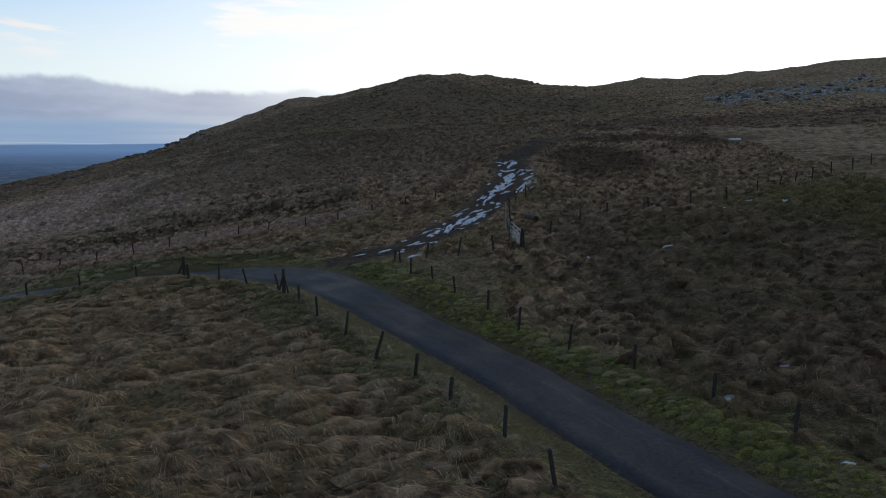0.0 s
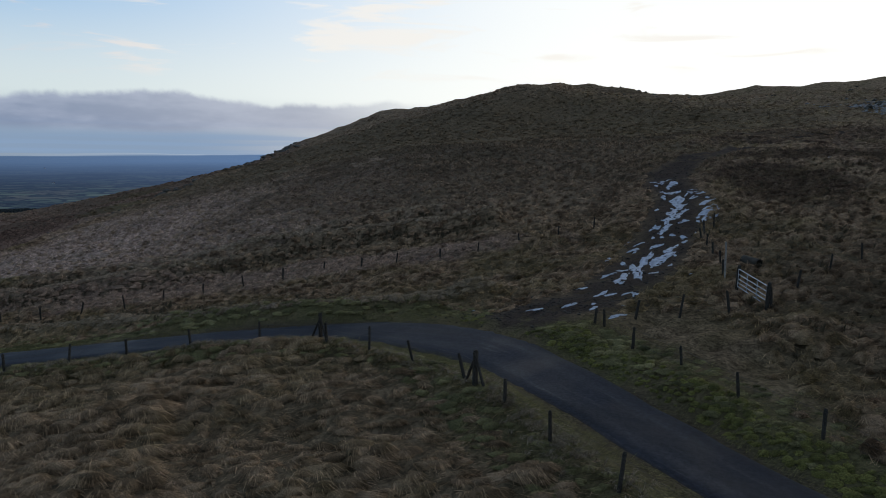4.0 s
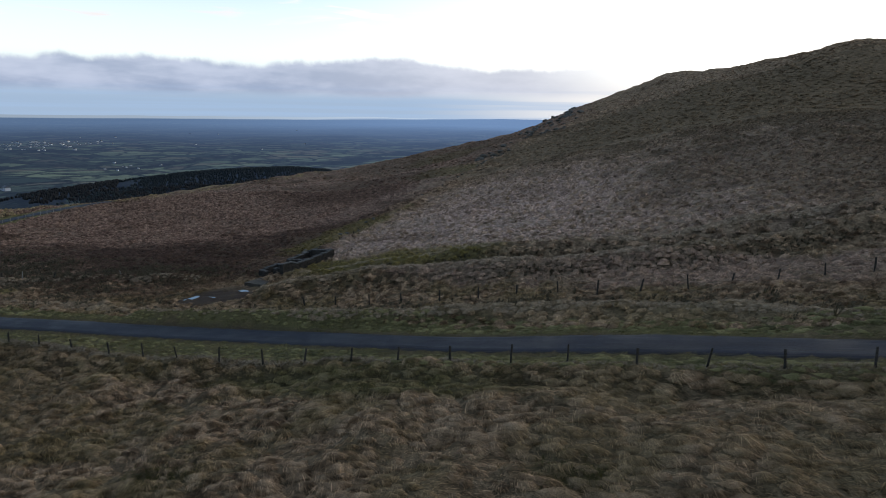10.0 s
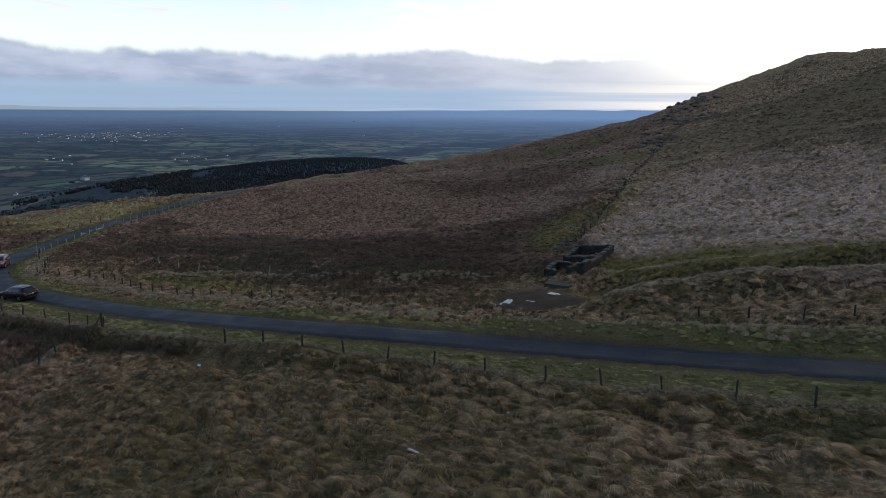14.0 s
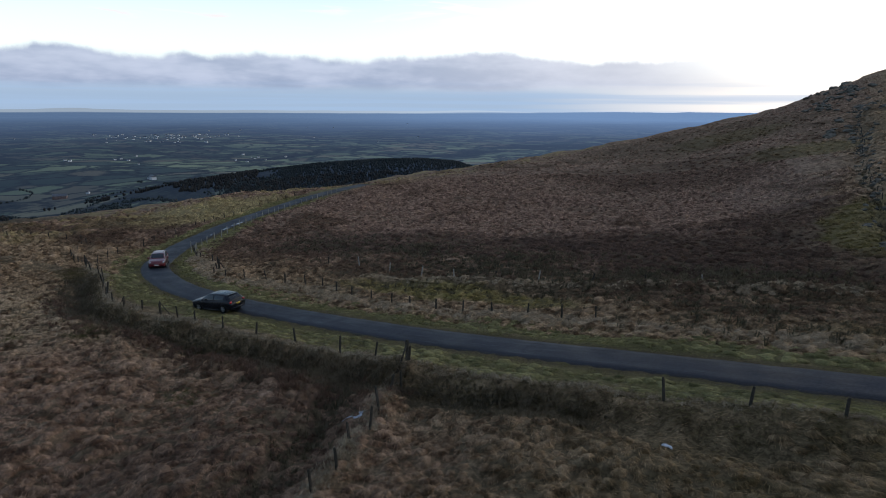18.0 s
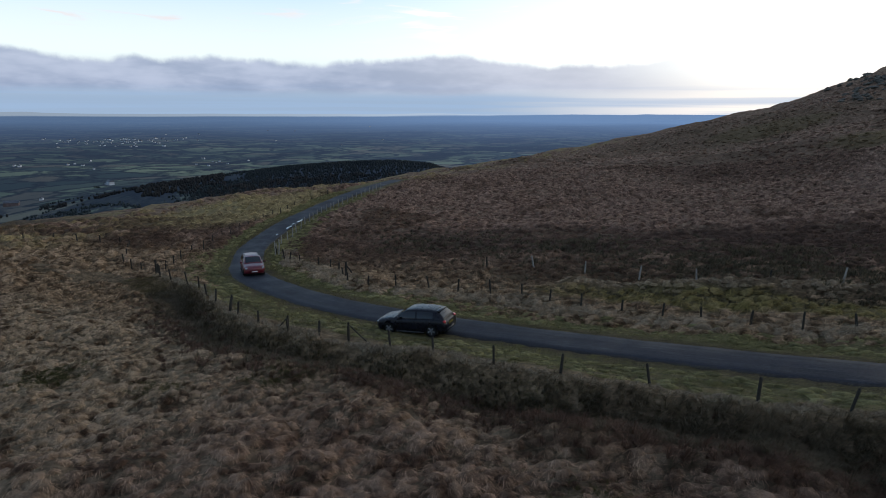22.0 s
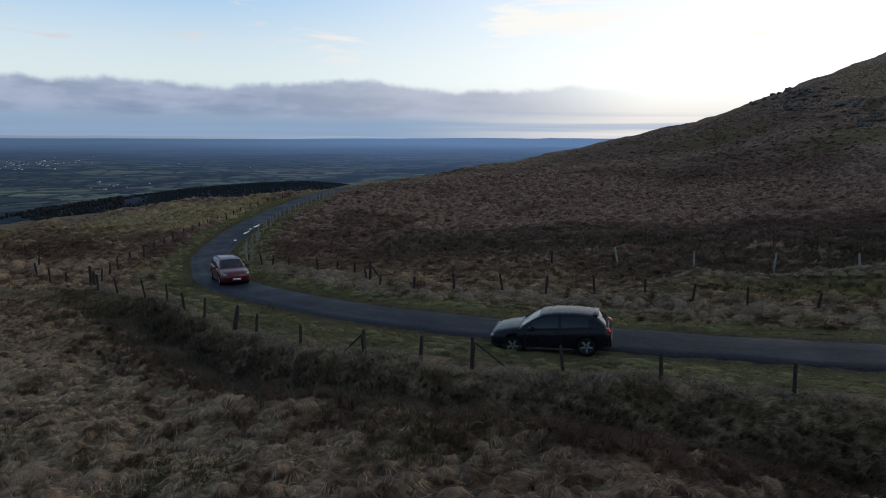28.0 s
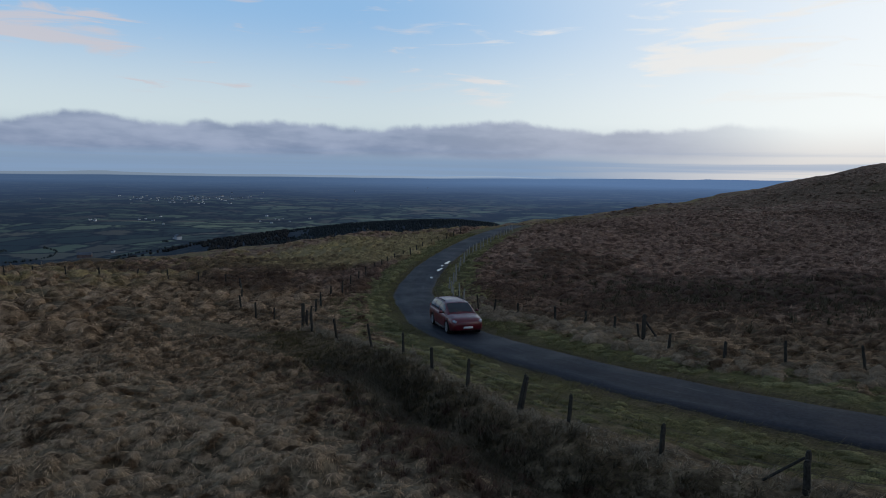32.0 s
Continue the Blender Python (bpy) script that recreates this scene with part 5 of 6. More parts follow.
def car(name, m, paint, spec, label):
    """A car from its body stations: (x, half width, floor, shoulder), and its cabin: (x, shoulder half width, roof half width, roof height)."""
    home = empty(name, m, label, "car")
    st = np.array(spec["body"], float)
    xs = np.linspace(st[0, 0], st[-1, 0], 46)
    B = np.stack([np.interp(-xs, -st[:, 0], st[:, k]) for k in range(4)], 1)
    for _ in range(2):
        B[1:-1, 1:] = (B[:-2, 1:] + 2 * B[1:-1, 1:] + B[2:, 1:]) / 4
    arches = (spec["front"], spec["rear"])
    bm = bmesh.new()
    rings = []
    for x, w, zb, zt in B:
        h = zt - zb
        sec = [(0, zb), (w * 0.80, zb), (w * 0.95, zb + 0.05), (w * 0.985, zb + 0.16), (w, zb + h * 0.45), (w * 0.99, zb + h * 0.66), (w * 0.985, zb + h * 0.70), (w * 0.955, zb + h * 0.90), (w * 0.90, zt - 0.012), (w * 0.6, zt + 0.028), (0, zt + 0.04)]
        for ax in arches:
            r = 0.385
            if abs(x - ax) < r:
                lift = 0.325 + math.sqrt(r * r - (x - ax) ** 2)
                sec = [(y, max(z, lift if y > w * 0.7 and z < lift else z)) for y, z in sec]
        ring = [(y, z) for y, z in sec] + [(-y, z) for y, z in sec[-2:0:-1]]
        rings.append([bm.verts.new((x, y, z)) for y, z in ring])
    n = len(rings[0])
    for a, b in zip(rings[:-1], rings[1:]):
        for i in range(n):
            bm.faces.new((a[i], a[(i + 1) % n], b[(i + 1) % n], b[i]))
    bm.faces.new(rings[0])
    bm.faces.new(rings[-1][::-1])
    bmesh.ops.remove_doubles(bm, verts=bm.verts, dist=0.0005)
    part("body", bm, paint, home, smooth_faces=True)

    cb = np.array(spec["cabin"], float)
    cx = np.linspace(cb[0, 0], cb[-1, 0], 40)
    C = np.stack([np.interp(-cx, -cb[:, 0], cb[:, k]) for k in range(4)], 1)
    C[1:-1, 1:] = (C[:-2, 1:] + 2 * C[1:-1, 1:] + C[2:, 1:]) / 4

    def belt(x):
        return float(np.interp(-x, -B[:, 0], B[:, 3])) - 0.02

    def skin(x, v, out=0.0):
        """A point of the cabin's flank: v from the shoulder (0) to the roof's edge (1)."""
        wb, wr, zr = (float(np.interp(-x, -C[:, 0], C[:, k])) for k in (1, 2, 3))
        z0 = belt(x)
        return Vector((x, wb + (wr - wb) * v ** 1.15 + 0.025 * math.sin(math.pi * v) + out, z0 + (zr - z0) * v + out * 0.3))

    def deck(x, u, out=0.0):
        """A point of the windscreen, roof and rear window: u from -1 to 1 across."""
        wr, zr = (float(np.interp(-x, -C[:, 0], C[:, k])) for k in (2, 3))
        return Vector((x, wr * u, zr + 0.035 * (1 - u * u) + out))

    bm = bmesh.new()
    rings = []
    for x in cx:
        side_ = [skin(x, v) for v in (0, 0.25, 0.5, 0.75, 0.94)]
        across = [deck(x, u) for u in (0.96, 0.6, 0.2, -0.2, -0.6, -0.96)]
        other = [Vector((p.x, -p.y, p.z)) for p in side_[::-1]]
        rings.append([bm.verts.new(p) for p in side_ + across + other])
    for a, b in zip(rings[:-1], rings[1:]):
        for i in range(len(a) - 1):
            bm.faces.new((a[i], a[i + 1], b[i + 1], b[i]))
    bm.faces.new(rings[0][::-1])
    bm.faces.new(rings[-1])
    part("roof", bm, paint, home, smooth_faces=True)

    def sheet_part(name_, fun, us, vs, mat, label_=""):
        b = bmesh.new()
        grid = [[b.verts.new(fun(u, v)) for v in vs] for u in us]
        for i in range(len(us) - 1):
            for j in range(len(vs) - 1):
                b.faces.new((grid[i][j], grid[i + 1][j], grid[i + 1][j + 1], grid[i][j + 1]))
        return part(name_, b, mat, home, label_, True)

    w0, w1 = spec["screen"]
    sheet_part("windscreen", lambda x, u: deck(x, u, 0.010), np.linspace(w0, w1, 8), np.linspace(-0.93, 0.93, 9), M_GLASS)
    r0, r1 = spec["backlight"]
    sheet_part("rear_window", lambda x, u: deck(x, u, 0.012) + Vector((-0.008, 0, 0)), np.linspace(r0, r1, 7), np.linspace(-0.88, 0.88, 9), M_GLASS)
    for a, b in spec["windows"]:
        for sgn in (1, -1):
            sheet_part("side_window", lambda x, v, s=sgn: Vector((skin(x, v, 0.007).x, s * skin(x, v, 0.007).y, skin(x, v, 0.007).z)), np.linspace(a, b, 8), np.linspace(0.10, 0.86, 6), M_GLASS)

    def lump(name_, size, at, mat, label_="", rot=(0, 0, 0), taper=0.9, parent=None):
        b = bmesh.new()
        box(b, size, pose(*at, *rot), taper)
        bmesh.ops.bevel(b, geom=b.edges[:], offset=min(size) * 0.22, segments=2, affect="EDGES")
        return part(name_, b, mat, parent or home, label_, True)

    L0, L1, W = st[0, 0], st[-1, 0], st[:, 1].max()
    for sgn in (1, -1):
        for ax in arches:
            b = bmesh.new()
            lathe(b, [(0.0, W * 0.62 * sgn), (0.362, W * 0.62 * sgn), (0.365, (W - 0.03) * sgn)], pose(ax, 0, 0.315), 20, False)
            part("wheel_arch", b, M_TRIM, home)
            b = bmesh.new()
            y0, y1 = (W - 0.205) * sgn, (W + 0.004) * sgn
            lathe(b, [(0.20, y0), (0.31, y0), (0.328, y0 + 0.03 * sgn), (0.328, y1 - 0.03 * sgn), (0.31, y1), (0.25, y1), (0.24, y1 - 0.02 * sgn)], pose(ax, 0, 0.328), 26, False)
            wheel = part("wheel", b, M_TYRE, home, "black rubber tyre", True)
            b = bmesh.new()
            lathe(b, [(0.249, y1 - 0.10 * sgn), (0.249, y1 - 0.008 * sgn), (0.228, y1 - 0.008 * sgn), (0.222, y1 - 0.09 * sgn), (0.05, y1 - 0.07 * sgn), (0.0, y1 - 0.07 * sgn)], pose(ax, 0, 0.328), 26, False)
            part("rim", b, M_TRIM if spec["spokes"] == 5 else M_ALLOY, wheel, "", True)
            for k in range(spec["spokes"]):
                b = bmesh.new()
                box(b, (0.195, 0.03, 0.070), pose(ax, y1 - 0.022 * sgn, 0.328) @ pose(0, 0, 0, 0, k * 360 / spec["spokes"] + 20, 0) @ pose(0.125, 0, 0), 0.8)
                part("spoke", b, M_ALLOY, wheel)
        head_x, tail_x = L0 - 0.16, L1 + 0.10
        lump("headlight", (0.30, 0.24, 0.13), (head_x, sgn * (W - 0.25), spec["lamp"][0]), M_LENS, "clear lens headlight", (0, 12, -sgn * 24))
        lump("tail_light", (0.18, 0.26, 0.14), (tail_x, sgn * (W - 0.245), spec["lamp"][1]), M_LENS_RED, "red lens tail light", (0, -8, sgn * 22))
        mir = lump("mirror", (0.13, 0.21, 0.14), (spec["mirror"], sgn * (W + 0.09), belt(spec["mirror"]) + 0.08), paint, "", (0, 0, sgn * 12))
        lump("mirror_foot", (0.06, 0.10, 0.04), (spec["mirror"], sgn * (W - 0.02), belt(spec["mirror"]) + 0.03), M_TRIM, parent=mir)
        lump("sill", (1.75, 0.05, 0.09), ((arches[0] + arches[1]) / 2, sgn * (W * 0.965), 0.21), M_TRIM)
        for hx in spec["handles"]:
            lump("door_handle", (0.19, 0.035, 0.035), (hx, sgn * (W * 0.992), belt(hx) - 0.10), paint)
        for dx in spec["doors"]:
            b = bmesh.new()
            box(b, (0.012, 0.012, 0.52), pose(dx, sgn * (W * 0.995 + 0.001), 0.55))
            part("door_gap", b, M_TRIM, home)
    lump("grille", (0.06, 0.62, 0.26), (L0 - 0.035, 0, 0.47), M_TRIM, "dark front grille")
    lump("lower_intake", (0.06, 1.15, 0.10), (L0 - 0.055, 0, 0.27), M_TRIM)
    lump("front_plate", (0.02, 0.52, 0.11), (L0 + 0.012, 0, 0.40), M_PLATE_W, "white front number plate")
    plate = lump("rear_plate", (0.02, 0.52, 0.11), (L1 - 0.012, 0, spec["plate"]), M_PLATE_Y, "yellow rear number plate")
    for k in range(6):
        b = bmesh.new()
        box(b, (0.006, 0.045, 0.07), pose(L1 - 0.024, -0.19 + 0.076 * k, spec["plate"]))
        part("bar", b, M_TRIM, plate)
    lump("rear_bumper", (0.10, 1.30, 0.16), (L1 + 0.03, 0, 0.36), paint if spec["spokes"] == 5 else M_TRIM)
    lump("spoiler", (0.22, spec["cabin"][-3][2] * 1.86, 0.035), (r0 - 0.02, 0, float(np.interp(-r0, -C[:, 0], C[:, 3])) + 0.045), paint, "", (0, -6, 0))
    lump("wiper", (0.02, 0.36, 0.02), ((r0 + 2 * r1) / 3, 0.06, float(np.interp(-(r0 + 2 * r1) / 3, -C[:, 0], C[:, 3])) + 0.06), M_TRIM)
    lump("exhaust", (0.16, 0.07, 0.06), (L1 + 0.10, 0.5, 0.25), M_TRIM)
    if spec.get("rails"):
        for sgn in (1, -1):
            lump("roof_rail", (1.7, 0.035, 0.04), (-0.75, sgn * 0.57, 1.50), M_TRIM)
    return home


HATCH = dict(
    body=[(2.13, 0.66, 0.27, 0.66), (2.08, 0.76, 0.20, 0.72), (1.93, 0.84, 0.18, 0.775), (1.4, 0.872, 0.17, 0.865), (0.95, 0.88, 0.17, 0.93), (0.2, 0.882, 0.17, 0.94), (-0.7, 0.882, 0.17, 0.97), (-1.4, 0.875, 0.18, 1.0), (-1.8, 0.85, 0.22, 0.99), (-2.0, 0.80, 0.28, 0.90), (-2.11, 0.72, 0.34, 0.74)],
    cabin=[(1.08, 0.76, 0.68, 0.90), (0.7, 0.80, 0.66, 1.13), (0.28, 0.82, 0.60, 1.34), (-0.2, 0.82, 0.575, 1.395), (-0.9, 0.81, 0.56, 1.39), (-1.5, 0.79, 0.54, 1.33), (-1.72, 0.76, 0.56, 1.21), (-2.0, 0.70, 0.64, 0.93)],
    screen=(0.98, 0.34), backlight=(-1.58, -1.93), windows=((0.62, -0.34), (-0.44, -1.38)), front=1.30, rear=-1.28, spokes=5, lamp=(0.66, 0.84), mirror=0.62, handles=(-0.25,), doors=(0.85, -0.40), plate=0.66)
ESTATE = dict(
    body=[(2.23, 0.68, 0.28, 0.68), (2.17, 0.79, 0.21, 0.75), (1.97, 0.86, 0.18, 0.82), (1.45, 0.885, 0.17, 0.90), (1.0, 0.90, 0.17, 0.96), (0.2, 0.90, 0.17, 0.97), (-0.8, 0.90, 0.17, 0.99), (-1.6, 0.89, 0.18, 1.0), (-2.0, 0.87, 0.22, 1.0), (-2.18, 0.82, 0.30, 0.94), (-2.26, 0.76, 0.36, 0.80)],
    cabin=[(1.22, 0.78, 0.70, 0.94), (0.8, 0.82, 0.68, 1.19), (0.35, 0.84, 0.63, 1.41), (-0.2, 0.84, 0.605, 1.475), (-1.0, 0.83, 0.60, 1.475), (-1.75, 0.82, 0.585, 1.43), (-1.98, 0.80, 0.60, 1.30), (-2.17, 0.77, 0.68, 0.97)],
    screen=(1.12, 0.42), backlight=(-1.83, -2.12), windows=((0.72, -0.12), (-0.20, -1.0), (-1.08, -1.78)), front=1.34, rear=-1.30, spokes=7, lamp=(0.70, 0.98), mirror=0.72, handles=(-0.05, -0.95), doors=(0.98, -0.16, -1.02), plate=0.76, rails=True)


def on_wheels(x, y, heading):
    """The pose of a car that stands at x, y on the ground and faces that way."""
    a = radians(heading)
    f, s = Vector((math.cos(a), math.sin(a))), Vector((-math.sin(a), math.cos(a)))

    def h(p, q):
        px, py = x + f.x * p + s.x * q, y + f.y * p + s.y * q
        o, rz = by_road(np.array([px]), np.array([py]))
        return max(gz(px, py, False), float(rz[0]) + 0.03 if abs(o[0]) < 1.7 else -99)

    pitch = math.degrees(math.atan2(h(1.3, 0) - h(-1.3, 0), 2.6))
    roll = math.degrees(math.atan2(h(0, 0.75) - h(0, -0.75), 1.5))
    return Matrix.Translation((x, y, (h(1.3, 0) + h(-1.3, 0)) / 2 + 0.03)) @ pose(0, 0, 0, 0, 0, heading) @ pose(0, 0, 0, roll, -pitch, 0)


car("hatchback_car", on_wheels(-144.3, 41.4, 187) @ Matrix.Diagonal((1.1, 1.1, 1.1, 1)), M_BLACK, HATCH, "black three-door hatchback pulled in at the lane's edge")
car("estate_car", on_wheels(-169.4, 51.6, -38) @ Matrix.Diagonal((1.08, 1.08, 1.08, 1)), M_RED, ESTATE, "dark red estate car on the bend of the lane")


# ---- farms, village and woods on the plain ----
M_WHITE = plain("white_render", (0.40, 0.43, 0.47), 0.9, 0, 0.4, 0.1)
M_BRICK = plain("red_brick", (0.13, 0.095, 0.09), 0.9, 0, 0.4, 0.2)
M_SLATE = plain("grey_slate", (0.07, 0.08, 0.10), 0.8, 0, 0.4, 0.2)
# conifers and hedgerow woods carry a bluish haze tint in their colour
M_TREES = blades("hazed_conifer", (0.024, 0.033, 0.038), (0.042, 0.053, 0.058), 0.01)
M_WOODS = blades("hazed_woods", (0.036, 0.050, 0.056), (0.062, 0.078, 0.082), 0.01)
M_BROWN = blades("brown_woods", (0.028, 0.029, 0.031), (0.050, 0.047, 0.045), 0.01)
far_rng = random.Random(9)


def house(size, wall_mat, label):
    w, d, h = size
    home = empty("farmhouse", Matrix(), label, "house", "houses on the plain")
    bm = bmesh.new()
    box(bm, (w, d, h), pose(0, 0, h / 2))
    part("wall", bm, wall_mat, home)
    bm = bmesh.new()
    vs = [bm.verts.new(c) for c in ((-w / 2 - 0.4, -d / 2 - 0.4, h), (w / 2 + 0.4, -d / 2 - 0.4, h), (w / 2 + 0.4, d / 2 + 0.4, h), (-w / 2 - 0.4, d / 2 + 0.4, h), (-w / 2 - 0.4, 0, h + d * 0.38), (w / 2 + 0.4, 0, h + d * 0.38))]
    for f in ((0, 1, 5, 4), (2, 3, 4, 5), (0, 4, 3), (1, 2, 5), (3, 2, 1, 0)):
        bm.faces.new([vs[i] for i in f])
    part("roof", bm, M_SLATE, home)
    return home


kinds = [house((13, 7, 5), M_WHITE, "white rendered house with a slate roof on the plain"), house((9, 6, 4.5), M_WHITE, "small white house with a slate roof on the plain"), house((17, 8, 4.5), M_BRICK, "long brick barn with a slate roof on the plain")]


def settle(ang_, r, s, kind, fresh=False):
    x, y, z = plain_at(np.array([ang_]), np.array([float(r)]))
    m = pose(float(x[0]), float(y[0]), float(z[0]) - 0.4, 0, 0, far_rng.uniform(0, 360))
    ob = kinds[kind] if fresh else copy_thing(kinds[kind], m)
    ob.matrix_world = m @ Matrix.Diagonal((s, s, s, 1))


settle(-1.027, 1408, 1.3, 0, True)
settle(-1.109, 1270, 0.8, 1, True)
settle(-1.142, 1245, 1.2, 2, True)
settle(-1.031, 1425, 0.9, 1)
for a0, r0, da, dr, n_ in ((-1.002, 2450, 0.055, 110, 60), (-1.06, 2640, 0.03, 60, 9), (-0.93, 2560, 0.03, 60, 8), (-1.06, 1830, 0.05, 60, 7), (-0.9, 1880, 0.06, 60, 8), (-0.8, 2700, 0.3, 500, 10)):
    for _ in range(n_):
        settle(a0 + far_rng.gauss(0, da * 0.6), r0 + far_rng.gauss(0, dr), far_rng.uniform(0.5, 0.85), far_rng.choice((0, 1, 1)))


def woods(name, where, label, tall, mat, tiers):
    """Many small crowns, each a ragged stack of rings: (share of the radius, share of the height)."""
    g = np.random.default_rng(3)
    x, y, z = plain_at(where[:, 0], where[:, 1])
    m, n = len(x), 5
    h = g.uniform(0.6, 1.25, m) * tall
    t = np.arange(n)[None] * 2 * math.pi / n + g.uniform(0, 6.28, m)[:, None]
    rr = (h * g.uniform(0.30, 0.52, m))[:, None]
    rows = []
    for k, up in tiers:
        r = rr * k * g.uniform(0.7, 1.25, (m, n))
        rows.append(np.stack([x[:, None] + np.cos(t) * r, y[:, None] + np.sin(t) * r, (z + h * up)[:, None] + g.uniform(-0.08, 0.08, (m, n)) * h[:, None]], -1))
    co = np.concatenate(rows + [np.stack([x, y, z + h], 1)[:, None]], 1).reshape(-1, 3)
    nv = n * len(tiers) + 1
    b = np.arange(m)[:, None] * nv
    fs = []
    for i in range(n):
        j = (i + 1) % n
        for k in range(len(tiers) - 1):
            lo, hi = b + k * n, b + (k + 1) * n
            fs += [np.concatenate([lo + i, lo + j, hi + j], 1), np.concatenate([lo + i, hi + j, hi + i], 1)]
        fs.append(np.concatenate([b + nv - 1 - n + i, b + nv - 1 - n + j, b + nv - 1], 1))
    return tagged(new(name, raw_mesh(name, co, np.concatenate(fs), mat, True)), label, "woods", kind="stuff")


SPIRE, CROWN = ((1.0, 0.1), (0.7, 0.6)), ((0.5, 0.05), (1.0, 0.42), (0.75, 0.8))
g = np.random.default_rng(12)
fa, fr = np.radians(-g.uniform(29, 62, 11000)), g.uniform(960, 1110, 11000)
ok = np.degrees(fa) + 6 * lumps(fa * 57.3, fr / 30, 2.5, 67) > -49 + (fr - 1030) * 0.02
fa, fr = fa[ok], fr[ok]
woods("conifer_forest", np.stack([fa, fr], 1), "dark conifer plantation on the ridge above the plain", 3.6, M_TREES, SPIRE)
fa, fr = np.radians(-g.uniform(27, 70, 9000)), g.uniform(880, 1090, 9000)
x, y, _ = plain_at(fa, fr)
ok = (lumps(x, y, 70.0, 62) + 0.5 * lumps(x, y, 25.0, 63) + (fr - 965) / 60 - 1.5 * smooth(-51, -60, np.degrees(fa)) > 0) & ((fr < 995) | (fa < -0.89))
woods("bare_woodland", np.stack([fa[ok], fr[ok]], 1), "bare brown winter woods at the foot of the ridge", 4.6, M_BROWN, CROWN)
wa, wr = g.uniform(-1.45, -0.25, 60000), g.uniform(840, 1420, 60000)
x, y, _ = plain_at(wa, wr)
line = np.minimum(np.abs(lumps(x, y, 150.0, 64)), np.abs(lumps(x + 900, y, 190.0, 65)))
v = lumps(x, y, 120.0, 60) + 0.6 * lumps(x, y, 30.0, 61)
ok = ((line < 0.022) & (lumps(x, y, 35.0, 66) > -0.5)) | ((v > 0.85) & (g.uniform(0, 1, 60000) < 0.6))
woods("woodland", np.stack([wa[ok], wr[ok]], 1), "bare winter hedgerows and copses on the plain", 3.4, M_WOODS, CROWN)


# ---- grass, built blade by blade ----
rng = np.random.default_rng(7)


def grass(name, xy, size, count, width, mat, label, wind=(0.3, -0.12), spread=1.0, upright=1.0, sink=0.06):
    """Tufts like mops: blades rise from the middle and droop outwards. size: each tuft's height."""
    m = len(xy)
    k = m * count
    base = np.stack([xy[:, 0], xy[:, 1], turf(xy[:, 0], xy[:, 1]) - sink], 1)
    b = np.repeat(base, count, 0)
    L = np.repeat(size, count) * rng.uniform(0.65, 1.1, k)
    a = rng.uniform(0, 2 * math.pi, k)
    out = np.stack([np.cos(a), np.sin(a), np.zeros(k)], 1)
    tang = np.stack([-np.sin(a), np.cos(a), np.zeros(k)], 1)
    lean = np.sqrt(rng.uniform(0.03, 1.0, k)) * spread
    turn = np.repeat(rng.normal(0, 0.35, m), count)
    w = np.stack([wind[0] * np.cos(turn) - wind[1] * np.sin(turn), wind[0] * np.sin(turn) + wind[1] * np.cos(turn), np.zeros(k)], 1) * rng.uniform(0.6, 1.3, k)[:, None]
    up = np.array((0, 0, 1.0))
    root = b + out * (L * 0.10 * rng.uniform(0, 1, k))[:, None]
    midp = root + (out * (lean * 0.5)[:, None] + w * 0.45 + up * (upright * (0.98 - 0.33 * lean))[:, None]) * L[:, None]
    tip = midp + (out * (lean * 0.62)[:, None] + w * 0.75 + up * (upright * (0.22 - 0.72 * lean))[:, None]) * L[:, None]
    wid = width * rng.uniform(0.6, 1.35, k)
    face = tang + out * rng.uniform(-0.7, 0.7, k)[:, None]
    acr = face * wid[:, None]
    co = np.stack([root - acr * 0.7, root + acr * 0.7, midp + acr, midp - acr, tip], 1).reshape(-1, 3)
    i = np.arange(k)[:, None] * 5
    f = np.concatenate([np.concatenate([i, i + 1, i + 2], 1), np.concatenate([i, i + 2, i + 3], 1), np.concatenate([i + 3, i + 2, i + 4], 1)])
    return tagged(new(name, raw_mesh(name, co, f, mat)), label, "grass", kind="stuff")


def combed(name, xy, long, width, mat, label, wind, rise=(0.1, 0.9)):
    """Single blades laid over by the wind, rooted all over the turf."""
    n = len(xy)
    root = np.stack([xy[:, 0], xy[:, 1], turf(xy[:, 0], xy[:, 1]) - 0.01], 1)
    turn = 0.5 * lumps(xy[:, 0], xy[:, 1], 2.5, 81) + rng.normal(0, 0.45, n)
    c, s_ = np.cos(turn), np.sin(turn)
    way_ = np.stack([wind[0] * c - wind[1] * s_, wind[0] * s_ + wind[1] * c, rng.uniform(*rise, n)], 1)
    way_ /= np.linalg.norm(way_, axis=1)[:, None]
    acr = np.stack([-way_[:, 1], way_[:, 0], rng.uniform(-0.4, 0.4, n)], 1) * (width * rng.uniform(0.6, 1.4, n))[:, None]
    tip = root + way_ * (long * rng.uniform(0.5, 1.4, n) * (1 + 0.4 * lumps(xy[:, 0], xy[:, 1], 3.0, 82)))[:, None]
    co = np.stack([root - acr, root + acr, tip], 1).reshape(-1, 3)
    return tagged(new(name, raw_mesh(name, co, np.arange(n * 3).reshape(-1, 3), mat)), label, "grass", kind="stuff")


